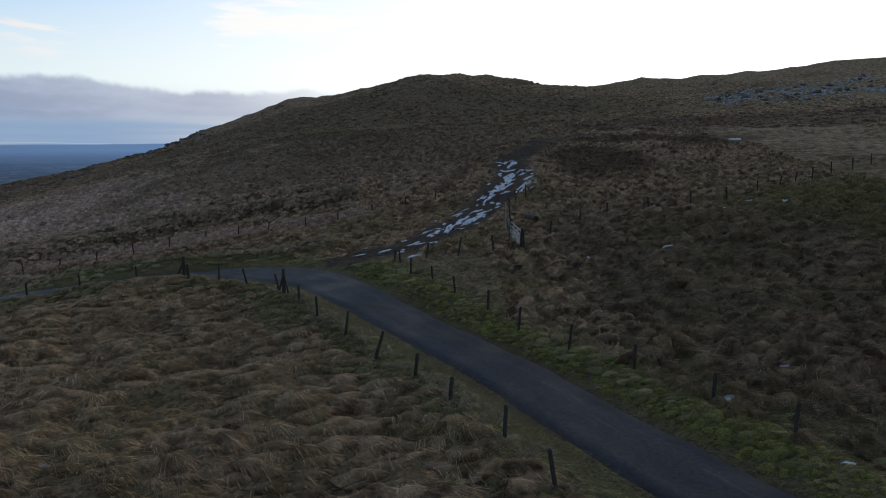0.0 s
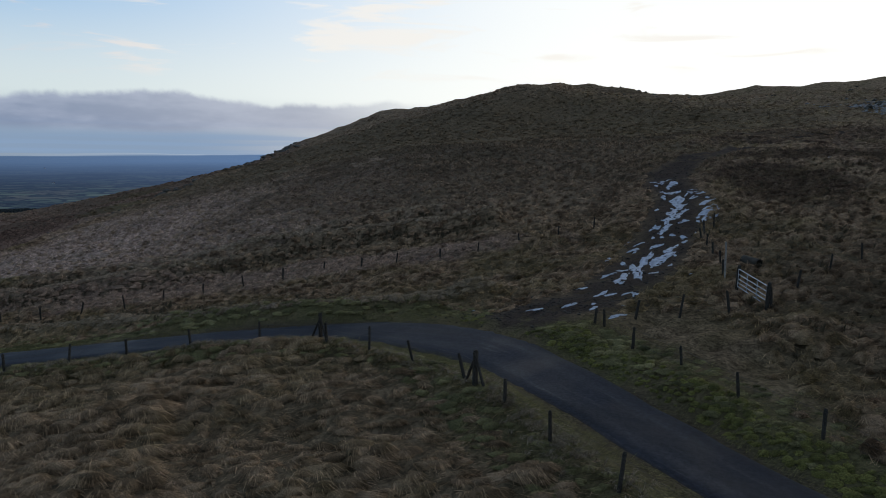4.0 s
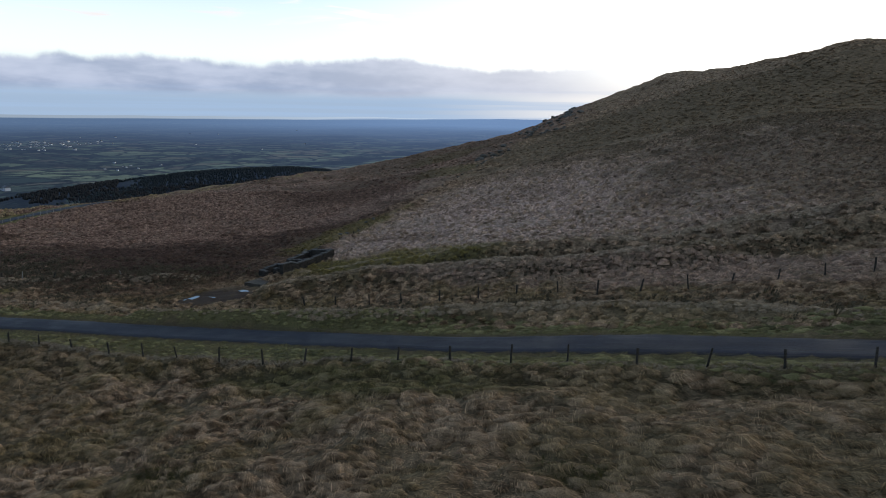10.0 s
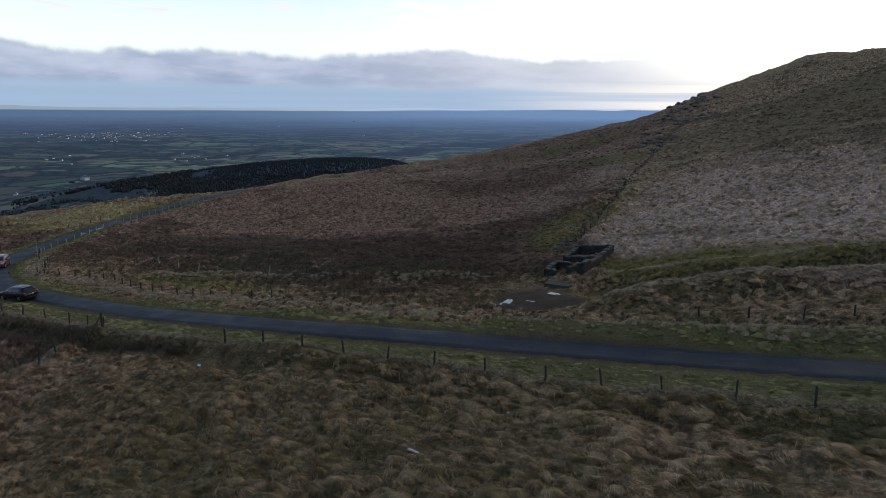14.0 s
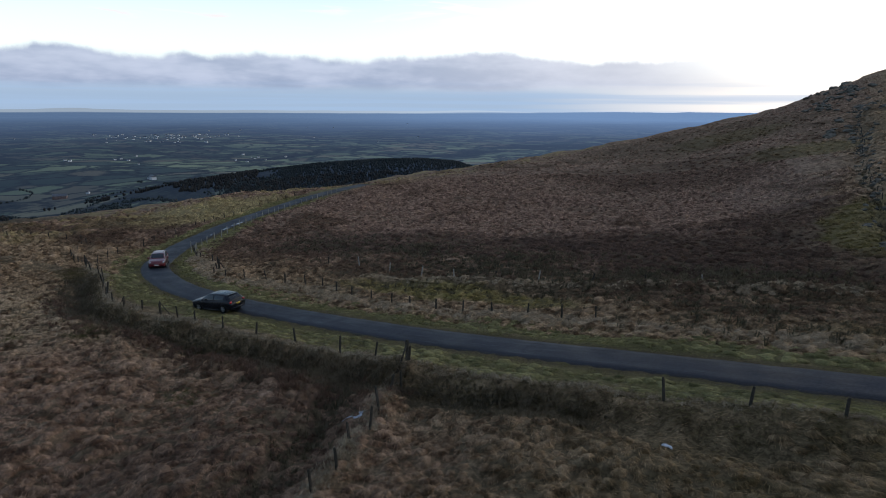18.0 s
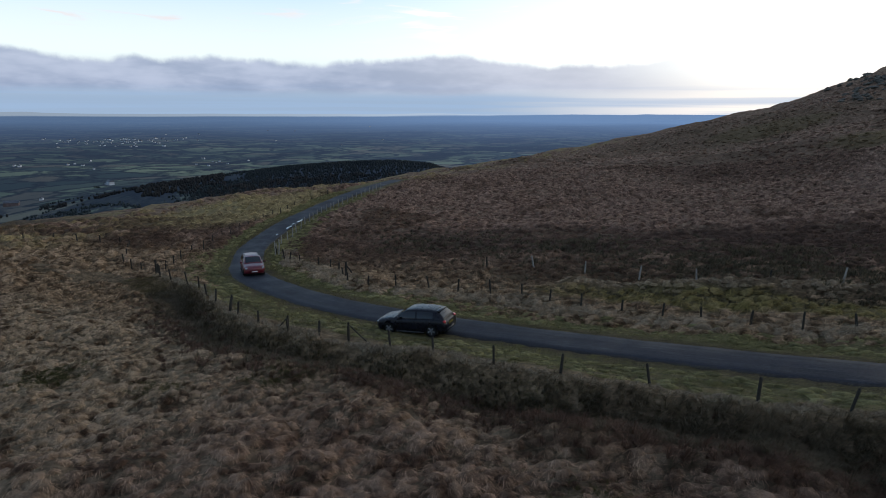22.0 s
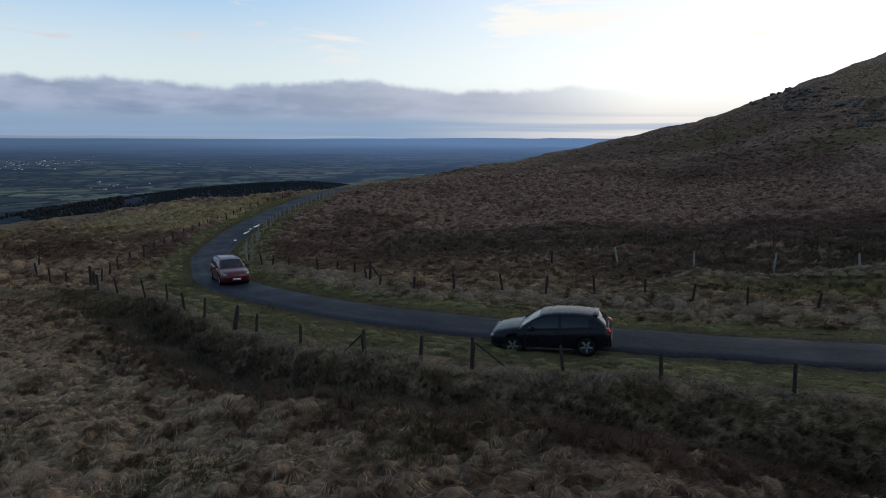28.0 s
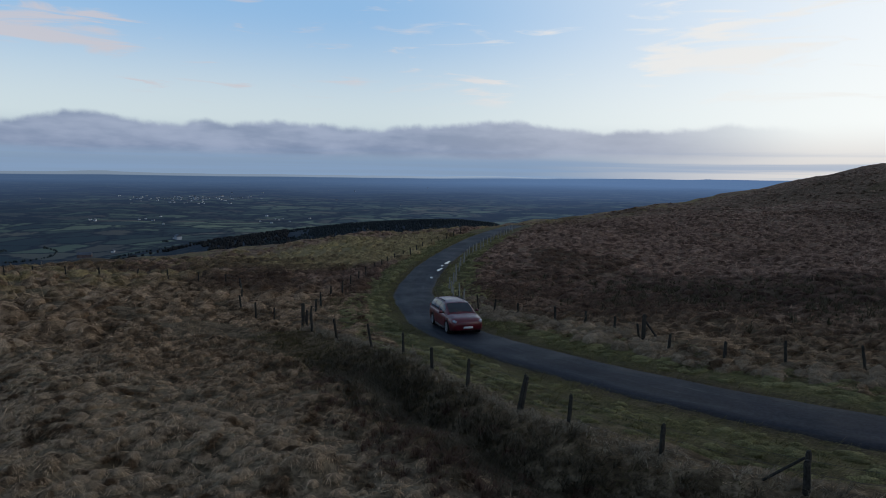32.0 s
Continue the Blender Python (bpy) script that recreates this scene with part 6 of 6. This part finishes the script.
def hummocks(name, xy, size, strands, width, mat, label, wind=(0.5, -0.25), ring=6, tall=0.6, long=1.0, strand_mat=None, lay=0.0, stretch=1.0):
    """Packed mop-headed tussocks: rounded shaggy heads with loose strands that hang down and downwind. size: the half width."""
    m = len(xy)
    base = np.stack([xy[:, 0], xy[:, 1], turf(xy[:, 0], xy[:, 1])], 1)
    hgt = size * tall * rng.uniform(0.7, 1.25, m)
    spin = rng.uniform(0, 6.28, m)
    seed = rng.uniform(0, 400, m)
    rows, marks = [], []
    for r, z in ((1.1, -0.3), (0.68, 0.62)):
        t = spin[:, None] + np.arange(ring)[None] * 2 * math.pi / ring
        jit = rng.uniform(0.62, 1.38, (m, ring))
        rr = size[:, None] * r * jit
        drift = size * max(z, 0) * 0.35
        zz = base[:, None, 2] + (hgt * z)[:, None] * rng.uniform(0.8, 1.15, (m, ring))
        rows.append(np.stack([base[:, None, 0] + np.cos(t) * rr * stretch + (wind[0] * drift)[:, None], base[:, None, 1] + np.sin(t) * rr + (wind[1] * drift)[:, None], zz], -1))
        marks.append(np.stack([np.cos(t) * 4.6 * r + seed[:, None], np.sin(t) * 4.6 * r, np.full((m, ring), z * 0.9)], -1))
    peak = base + np.stack([wind[0] * size * 0.35, wind[1] * size * 0.35, hgt * rng.uniform(0.92, 1.08, m)], 1)
    nv = ring * 2 + 1
    co = np.concatenate(rows + [peak[:, None]], 1).reshape(-1, 3)
    mk = np.concatenate(marks + [np.stack([seed, seed * 0, seed * 0 + 1], 1)[:, None]], 1).reshape(-1, 3)
    b = np.arange(m)[:, None] * nv
    fs = []
    for i in range(ring):
        j = (i + 1) % ring
        fs += [np.concatenate([b + i, b + j, b + ring + j], 1), np.concatenate([b + i, b + ring + j, b + ring + i], 1), np.concatenate([b + ring + i, b + ring + j, b + nv - 1], 1)]
    heads = m * ring * 3
    n = m * strands
    S, Hh = np.repeat(size, strands), np.repeat(hgt, strands)
    a = rng.uniform(0, 2 * math.pi, n)
    cp = rng.uniform(0.1, 1.0, n)
    sp = np.sqrt(1 - cp * cp)
    out = np.stack([np.cos(a), np.sin(a), np.zeros(n)], 1)
    root = np.repeat(base, strands, 0) + out * (S * sp * 0.9)[:, None] * np.array((stretch, 1, 1))
    root[:, 2] += Hh * cp * 0.97
    root[:, :2] += (S * 0.33 * cp)[:, None] * np.array(wind)[None]
    gust = np.repeat(rng.normal(0, 0.35, m), strands)
    wx, wy = wind[0] * np.cos(gust) - wind[1] * np.sin(gust), wind[0] * np.sin(gust) + wind[1] * np.cos(gust)
    way_ = out * (0.55 + 0.4 * sp)[:, None] + np.stack([wx, wy, (0.5 - lay) * cp - 0.35 * sp + rng.uniform(-0.2, 0.3, n)], 1)
    way_ /= np.linalg.norm(way_, axis=1)[:, None]
    ln = (S * long * rng.uniform(0.6, 1.3, n))[:, None]
    tip = root + way_ * ln - np.array((0, 0, 0.3)) * ln * rng.uniform(0.3, 1.2, n)[:, None]
    acr = np.stack([-way_[:, 1], way_[:, 0], rng.uniform(-0.3, 0.3, n)], 1)
    acr = acr / np.maximum(0.05, np.linalg.norm(acr, axis=1))[:, None] * (width * rng.uniform(0.6, 1.4, n))[:, None]
    v0 = len(co)
    co = np.concatenate([co, np.stack([root - acr, root + acr, tip], 1).reshape(-1, 3)])
    mk = np.concatenate([mk, np.repeat(rng.uniform(0, 400, (n, 3)), 3, 0)])
    i = v0 + np.arange(n)[:, None] * 3
    fs += [np.concatenate([i, i + 1, i + 2], 1)]
    me = raw_mesh(name, co, np.concatenate(fs), mat, second=strand_mat or mat, first_second=heads)
    at = me.attributes.new("combed", "FLOAT_VECTOR", "POINT")
    at.data.foreach_set("vector", mk.astype(np.float32).ravel())
    return tagged(new(name, me), label, "grass", kind="stuff")


def packed(x0, x1, y0, y1, gap, seed, loose=0.34):
    """An uneven close packing."""
    g = np.random.default_rng(seed)
    X, Y = np.meshgrid(np.arange(x0, x1, gap), np.arange(y0, y1, gap * 0.87))
    X[1::2] += gap / 2
    p = np.stack([X.ravel(), Y.ravel()], 1)
    return p + g.normal(0, gap * loose, p.shape)


def scatter(x0, x1, y0, y1, per_m2, seed):
    g = np.random.default_rng(seed)
    n = int((x1 - x0) * (y1 - y0) * per_m2)
    return np.stack([g.uniform(x0, x1, n), g.uniform(y0, y1, n)], 1)


def fence_y(x):
    f = BANK[np.argsort(BANK[:, 0])]
    return np.interp(x, f[:, 0], f[:, 1])


def keep(xy, lo=2.2, hi=99, side=0):
    o, _ = by_road(xy[:, 0], xy[:, 1])
    ok = (np.abs(o) > lo + 0.9 * np.exp(-((xy[:, 0] + 10.5) / 6) ** 2)) & (np.abs(o) < hi) & (track_near(xy[:, 0], xy[:, 1]) > 2.5)
    ok &= np.hypot((xy[:, 0] + 89) / 4.5, (xy[:, 1] - 60) / 5) > 1
    for cx, cy in ((-144.3, 41.4), (-169.4, 51.6)):
        ok &= np.hypot((xy[:, 0] - cx) / 2.7, (xy[:, 1] - cy) / 1.5) > 1
    return xy[ok]


def dense(xy, size, seed, lo=0.35, hi=0.75):
    """Thin out by patches, so that bare and thick places alternate."""
    v = 0.5 + 0.5 * (0.6 * lumps(xy[:, 0], xy[:, 1], size, seed) + 0.4 * lumps(xy[:, 0], xy[:, 1], size * 0.4, seed + 1))
    return xy[np.random.default_rng(seed).uniform(0, 1, len(xy)) < smooth(lo, hi, v) * 0.85 + 0.15]


def sized(xy, lo, hi, seed, patch_size=5.0):
    return np.random.default_rng(seed).uniform(lo, hi, len(xy)) * (0.85 + 0.35 * lumps(xy[:, 0], xy[:, 1], patch_size, seed))


def along(line, n, spread_, seed, side=0.0):
    g = np.random.default_rng(seed)
    p = line[g.integers(0, len(line), n)]
    return p + g.normal(0, 1, (n, 2)) * np.array(spread_) + np.array((0, side))


# field below the lane
near = packed(-100, 12, 11, 48, 0.64, 2, 0.46)
near = keep(near[near[:, 1] < fence_y(near[:, 0]) - 0.3], 4.0)
hummocks("tussock_grass", near, sized(near, 0.22, 0.48, 2, 3.0), 44, 0.012, M_MOP, "dry wind-combed tussock grass in the field below the lane", strand_mat=M_TUFT, tall=0.62, long=1.35, wind=(1.1, -0.55), lay=0.35, stretch=1.5)
mops = packed(-192, -97, 11, 48, 0.49, 82, 0.36)
mops = keep(mops[mops[:, 1] < fence_y(mops[:, 0]) - 3.4 - 0.8 * lumps(mops[:, 0], mops[:, 1], 4.0, 84)], 4.0)
hummocks("mop_tussocks", mops, sized(mops, 0.19, 0.37, 83, 3.0), 36, 0.009, M_MOP, "bleached mop-headed tussocks in the lower field", strand_mat=M_TUFT, tall=0.72, long=1.05, wind=(0.7, -0.4), lay=0.3)
low = scatter(-100, 12, 12, 48, 60, 1)
low = keep(low[low[:, 1] < fence_y(low[:, 0]) + 0.6], 3.0)
combed("field_grass", low, 0.42, 0.011, M_TUFT, "loose wind-laid winter grass between the tussocks below the lane", (0.9, -0.45))
thatch = scatter(-192, -97, 13, 46, 42, 131)
thatch = keep(thatch[thatch[:, 1] < fence_y(thatch[:, 0]) + 1.0], 3.2)
combed("thatch_grass", thatch, 0.34, 0.010, M_TUFT, "fine dry grass between the mop-headed tussocks", (0.7, -0.4))
# verges
lip = packed(-10, 14, 0, 48, 0.3, 36, 0.42)
lo_, _ = by_road(lip[:, 0], lip[:, 1])
lip = keep(lip[(lo_ < -2.0) & (lo_ > -3.9 - 0.6 * lumps(lip[:, 0], lip[:, 1], 3.0, 37))], 2.1)
hummocks("moss_bank", lip, sized(lip, 0.12, 0.26, 38, 1.5), 12, 0.007, M_LIP, "bright green moss on the bank above the road", ring=5, tall=0.55, long=0.8)
edge = scatter(-215, 14, 0, 112, 130, 33)
eo, _ = by_road(edge[:, 0], edge[:, 1])
edge = edge[np.abs(eo) < 6.2 + 0.8 * lumps(edge[:, 0], edge[:, 1], 4.0, 71)]
edge = keep(edge, 1.66)
tuft = lumps(edge[:, 0], edge[:, 1], 0.8, 72) > -0.15
combed("verge_grass", edge[tuft], 0.26, 0.012, M_VERGE, "short olive grass on the road verges", (0.8, -0.4), (0.2, 1.3))
combed("verge_moss", edge[~tuft], 0.13, 0.014, M_MOSS, "low mossy turf between the verge grass", (0.6, -0.3), (0.1, 0.8))
bump_ = packed(-215, 14, 0, 112, 0.62, 73, 0.45)
bo, _ = by_road(bump_[:, 0], bump_[:, 1])
bump_ = keep(bump_[np.abs(bo) < 5.6], 2.5)
hummocks("verge_tufts", bump_, sized(bump_, 0.16, 0.36, 74), 16, 0.010, M_VERGE, "rounded tufts of olive grass on the verges", ring=5, tall=0.5, long=1.2, wind=(0.9, -0.45), stretch=1.4, lay=0.2)
ditch = np.concatenate([along(spline(NEAR_FENCE[:18], 0.5), 26000, (0.9, 0.55), 35, -1.3), along(spline(NEAR_FENCE[16:], 0.5), 36000, (1.0, 1.0), 39, -2.0)])
ditch = keep(ditch[ditch[:, 1] < fence_y(ditch[:, 0]) - 0.2], 3.0)
combed("ditch_grass", ditch, 0.45, 0.011, M_CUSHION, "dark green grass in the shallow ditch below the fence", (0.6, -0.5))
mossy = np.concatenate([along(np.array([p]), n_ * 9, (1.0, 0.7), 97 + n_) for p, n_ in (((-157.5, 26.2), 46), ((-159.5, 23.0), 30), ((-150.5, 27.6), 14), ((-145, 30.5), 12), ((-128, 27), 16), ((-60, 26), 24), ((-42, 30), 20))])
grass("moss_patch", mossy, sized(mossy, 0.34, 0.5, 98), 7, 0.007, M_CUSHION, "olive green mossy grass among the tussocks", spread=1.2)
# bleached fringe on the bank, dark rushes behind it
fringe = keep(along(BANK, 3600, (0.5, 0.25), 5, 0.1), 2.4)
grass("bleached_grass", fringe, sized(fringe, 0.26, 0.46, 6), 14, 0.008, M_STRAW, "bleached long grass along the fence bank", wind=(0.8, -0.3), spread=0.9)
rush = along(spline(NEAR_FENCE[16:], 0.5), 3600, (1.0, 1.0), 7, -2.2)
rush = keep(rush[(rush[:, 1] < fence_y(rush[:, 0]) - 0.4) & (rush[:, 0] > -171)], 3.5)
grass("rush", rush, sized(rush, 0.34, 0.66, 8), 22, 0.008, M_DITCH, "dark green and brown rushes in the ditch below the fence", spread=0.75, wind=(0.75, -0.4))
divide = keep(along(TERRACES[8][0], 420, (0.25, 0.5), 41), 3.0)
grass("bleached_grass", divide, sized(divide, 0.3, 0.55, 42), 16, 0.008, M_STRAW, "bleached long grass along the bank between two fields", wind=(0.6, -0.3), spread=0.9)
sump = keep(along(TERRACES[9][0], 260, (0.6, 0.8), 43), 3.5)
grass("rush", sump, sized(sump, 0.4, 0.7, 44), 20, 0.011, M_RUSH, "dark rushes in the ditch between two fields", spread=0.8)
rust = along(spline(NEAR_FENCE[17:26], 0.5), 620, (1.6, 0.9), 77, -3.7)
rust = keep(rust[rust[:, 1] < fence_y(rust[:, 0]) - 1.0], 4)
grass("rust_sedge", rust, sized(rust, 0.45, 0.8, 78), 34, 0.009, M_RUST, "tall rust-brown sedge leaning out of the ditch", spread=0.8, wind=(0.75, -0.4))
# slope between the lane and the upper fences
mid = keep(packed(-205, 8, 46, 70, 0.66, 9, 0.4), 3.9)
dark = np.concatenate([along(TERRACES[1][0], 600, (1.5, 0.8), 11), along(TERRACES[3][0], 600, (2.0, 1.2), 12, 3.0), along(TERRACES[4][0], 700, (5.0, 1.6), 13, 5.5), along(TERRACES[5][0], 380, (0.8, 2.0), 14), along(spline([(-98, 52), (-112, 62), (-130, 66), (-150, 70), (-162, 74)], 0.5), 2300, (9.0, 3.8), 15)])
dark = keep(dark, 4.0)
grass("heath", dark, sized(dark, 0.45, 0.8, 16), 12, 0.022, M_RUSH, "dark rushes and heath in the hollows", spread=0.9)


def bankside(xy):
    """True on the crowns of the old turf banks: bleached grass, paled further as lit."""
    wob = 0.5 * lumps(xy[:, 0], xy[:, 1], 3.0, 91)
    return np.min([from_line(xy[:, 0], xy[:, 1] - dy, TERRACES[k][0]) for k, dy in ((0, 0.6), (2, 1.2), (3, 0.3), (4, 0.3))], 0) < 1.25 + wob


def hollow(xy):
    wob = 0.5 * lumps(xy[:, 0], xy[:, 1], 3.0, 92)
    return (from_line(xy[:, 0], xy[:, 1], TERRACES[1][0]) < 1.7 + wob) | (from_line(xy[:, 0], xy[:, 1], TERRACES[5][0]) < 1.3 + wob)


crown = [mid[bankside(mid)]]
mid = mid[~bankside(mid) & ~hollow(mid)]
hummocks("slope_grass", mid, sized(mid, 0.27, 0.50, 10), 16, 0.014, M_MOP, "tufted brown and green grass above the lane", strand_mat=M_TUFT, ring=5, long=1.3, wind=(0.8, -0.4))
upper = along(spline([(-176, 62), (-169, 56), (-164, 54.5), (-156, 49.5), (-150, 49.8), (-143, 50.4), (-132, 48.6), (-118, 48.8), (-104, 49.5), (-92, 50)], 0.5), 620, (0.8, 0.7), 95)
upper = keep(upper, 3.6)
hummocks("verge_tussocks", upper, sized(upper, 0.3, 0.55, 96), 46, 0.009, M_BANK, "bleached shaggy tussocks along the upper verge", tall=0.8, long=1.2, strand_mat=M_STRAW, wind=(0.7, -0.4))
# frosted slope, rust-brown moor, upper pasture
hill = keep(packed(-96, 24, 66, 150, 0.86, 17), 4)
crown.append(hill[bankside(hill)])
hill = hill[~bankside(hill) & ~hollow(hill)]
hummocks("hill_tussocks", hill, sized(hill, 0.26, 0.56, 18, 4.0), 14, 0.024, M_MOP, "pale frosted tussocks on the long hillside", ring=5, tall=0.7, strand_mat=M_TUFT)
rusty = keep(packed(-212, -94, 60, 165, 1.0, 19), 5)
rusty = rusty[~hollow(rusty)]
hummocks("moor_sedge", rusty, sized(rusty, 0.46, 0.78, 20, 8.0), 12, 0.024, M_MOP, "rust-brown sedge on the low moor", ring=5, tall=0.5, long=1.1, strand_mat=M_TUFT)
top = np.concatenate([packed(-140, 100, 150, 300, 2.1, 21), packed(24, 64, 104, 150, 1.3, 27), packed(64, 124, 40, 150, 1.7, 47), packed(-240, -139, 164, 300, 2.5, 48)])
hummocks("hilltop_grass", top, sized(top, 0.45, 0.95, 22, 12.0), 5, 0.06, M_MOP, "short brown grass on the upper hill", ring=5, tall=0.4, strand_mat=M_TUFT)
right = keep(packed(3, 64, 6, 104, 0.86, 23), 3.6)
hummocks("pasture_grass", right, sized(right, 0.26, 0.50, 24), 24, 0.012, M_MOP, "rough pasture grass above the lane", tall=0.8, strand_mat=M_TUFT)
floor_ = keep(scatter(3, 64, 6, 104, 32, 28), 3.2)
combed("pasture_thatch", floor_, 0.36, 0.014, M_TUFT, "thin winter grass between the pasture tussocks", (0.6, -0.4))
floor_ = keep(scatter(-205, 8, 46, 68, 26, 29), 3.6)
combed("slope_thatch", floor_, 0.42, 0.016, M_TUFT, "thin winter grass between the tussocks above the lane", (0.8, -0.4))
tall = dense(keep(scatter(4, 62, 8, 100, 0.7, 64), 4.2), 5.0, 65, 0.4, 0.75)
grass("pasture_rush", tall, sized(tall, 0.35, 0.7, 66), 16, 0.014, M_RUSH, "dark rushes scattered through the pasture", spread=0.85)
left = keep(packed(-300, -186, 20, 190, 1.6, 25), 5)
hummocks("moor_grass", left, sized(left, 0.6, 1.1, 26, 9.0), 10, 0.03, M_MOP, "pale and dark grass on the falling moor", ring=5, strand_mat=M_TUFT)
crown = np.concatenate(crown + [packed(-100, 4, 46, 88, 0.7, 93, 0.4)])
crown = keep(crown[bankside(crown)], 3.3)
hummocks("crest_grass", crown, sized(crown, 0.24, 0.42, 45), 26, 0.015, M_BANK, "bleached tussocks with light painted in along the old turf banks", ring=5, tall=0.6, long=1.3, strand_mat=M_STRAW, wind=(0.8, -0.4))
# dark blades added for the shade on the faces below the banks
scarp = np.concatenate([along(TERRACES[k][0], n_, (0.8, 0.5), 50 + k, -1.9) for k, n_ in ((0, 800), (2, 800), (4, 300))])
grass("scarp_shade_rush", keep(scarp, 4.0), sized(keep(scarp, 4.0), 0.3, 0.5, 55), 10, 0.018, M_RUSH, "dark rushes standing in for shade under the old turf banks", spread=0.9)
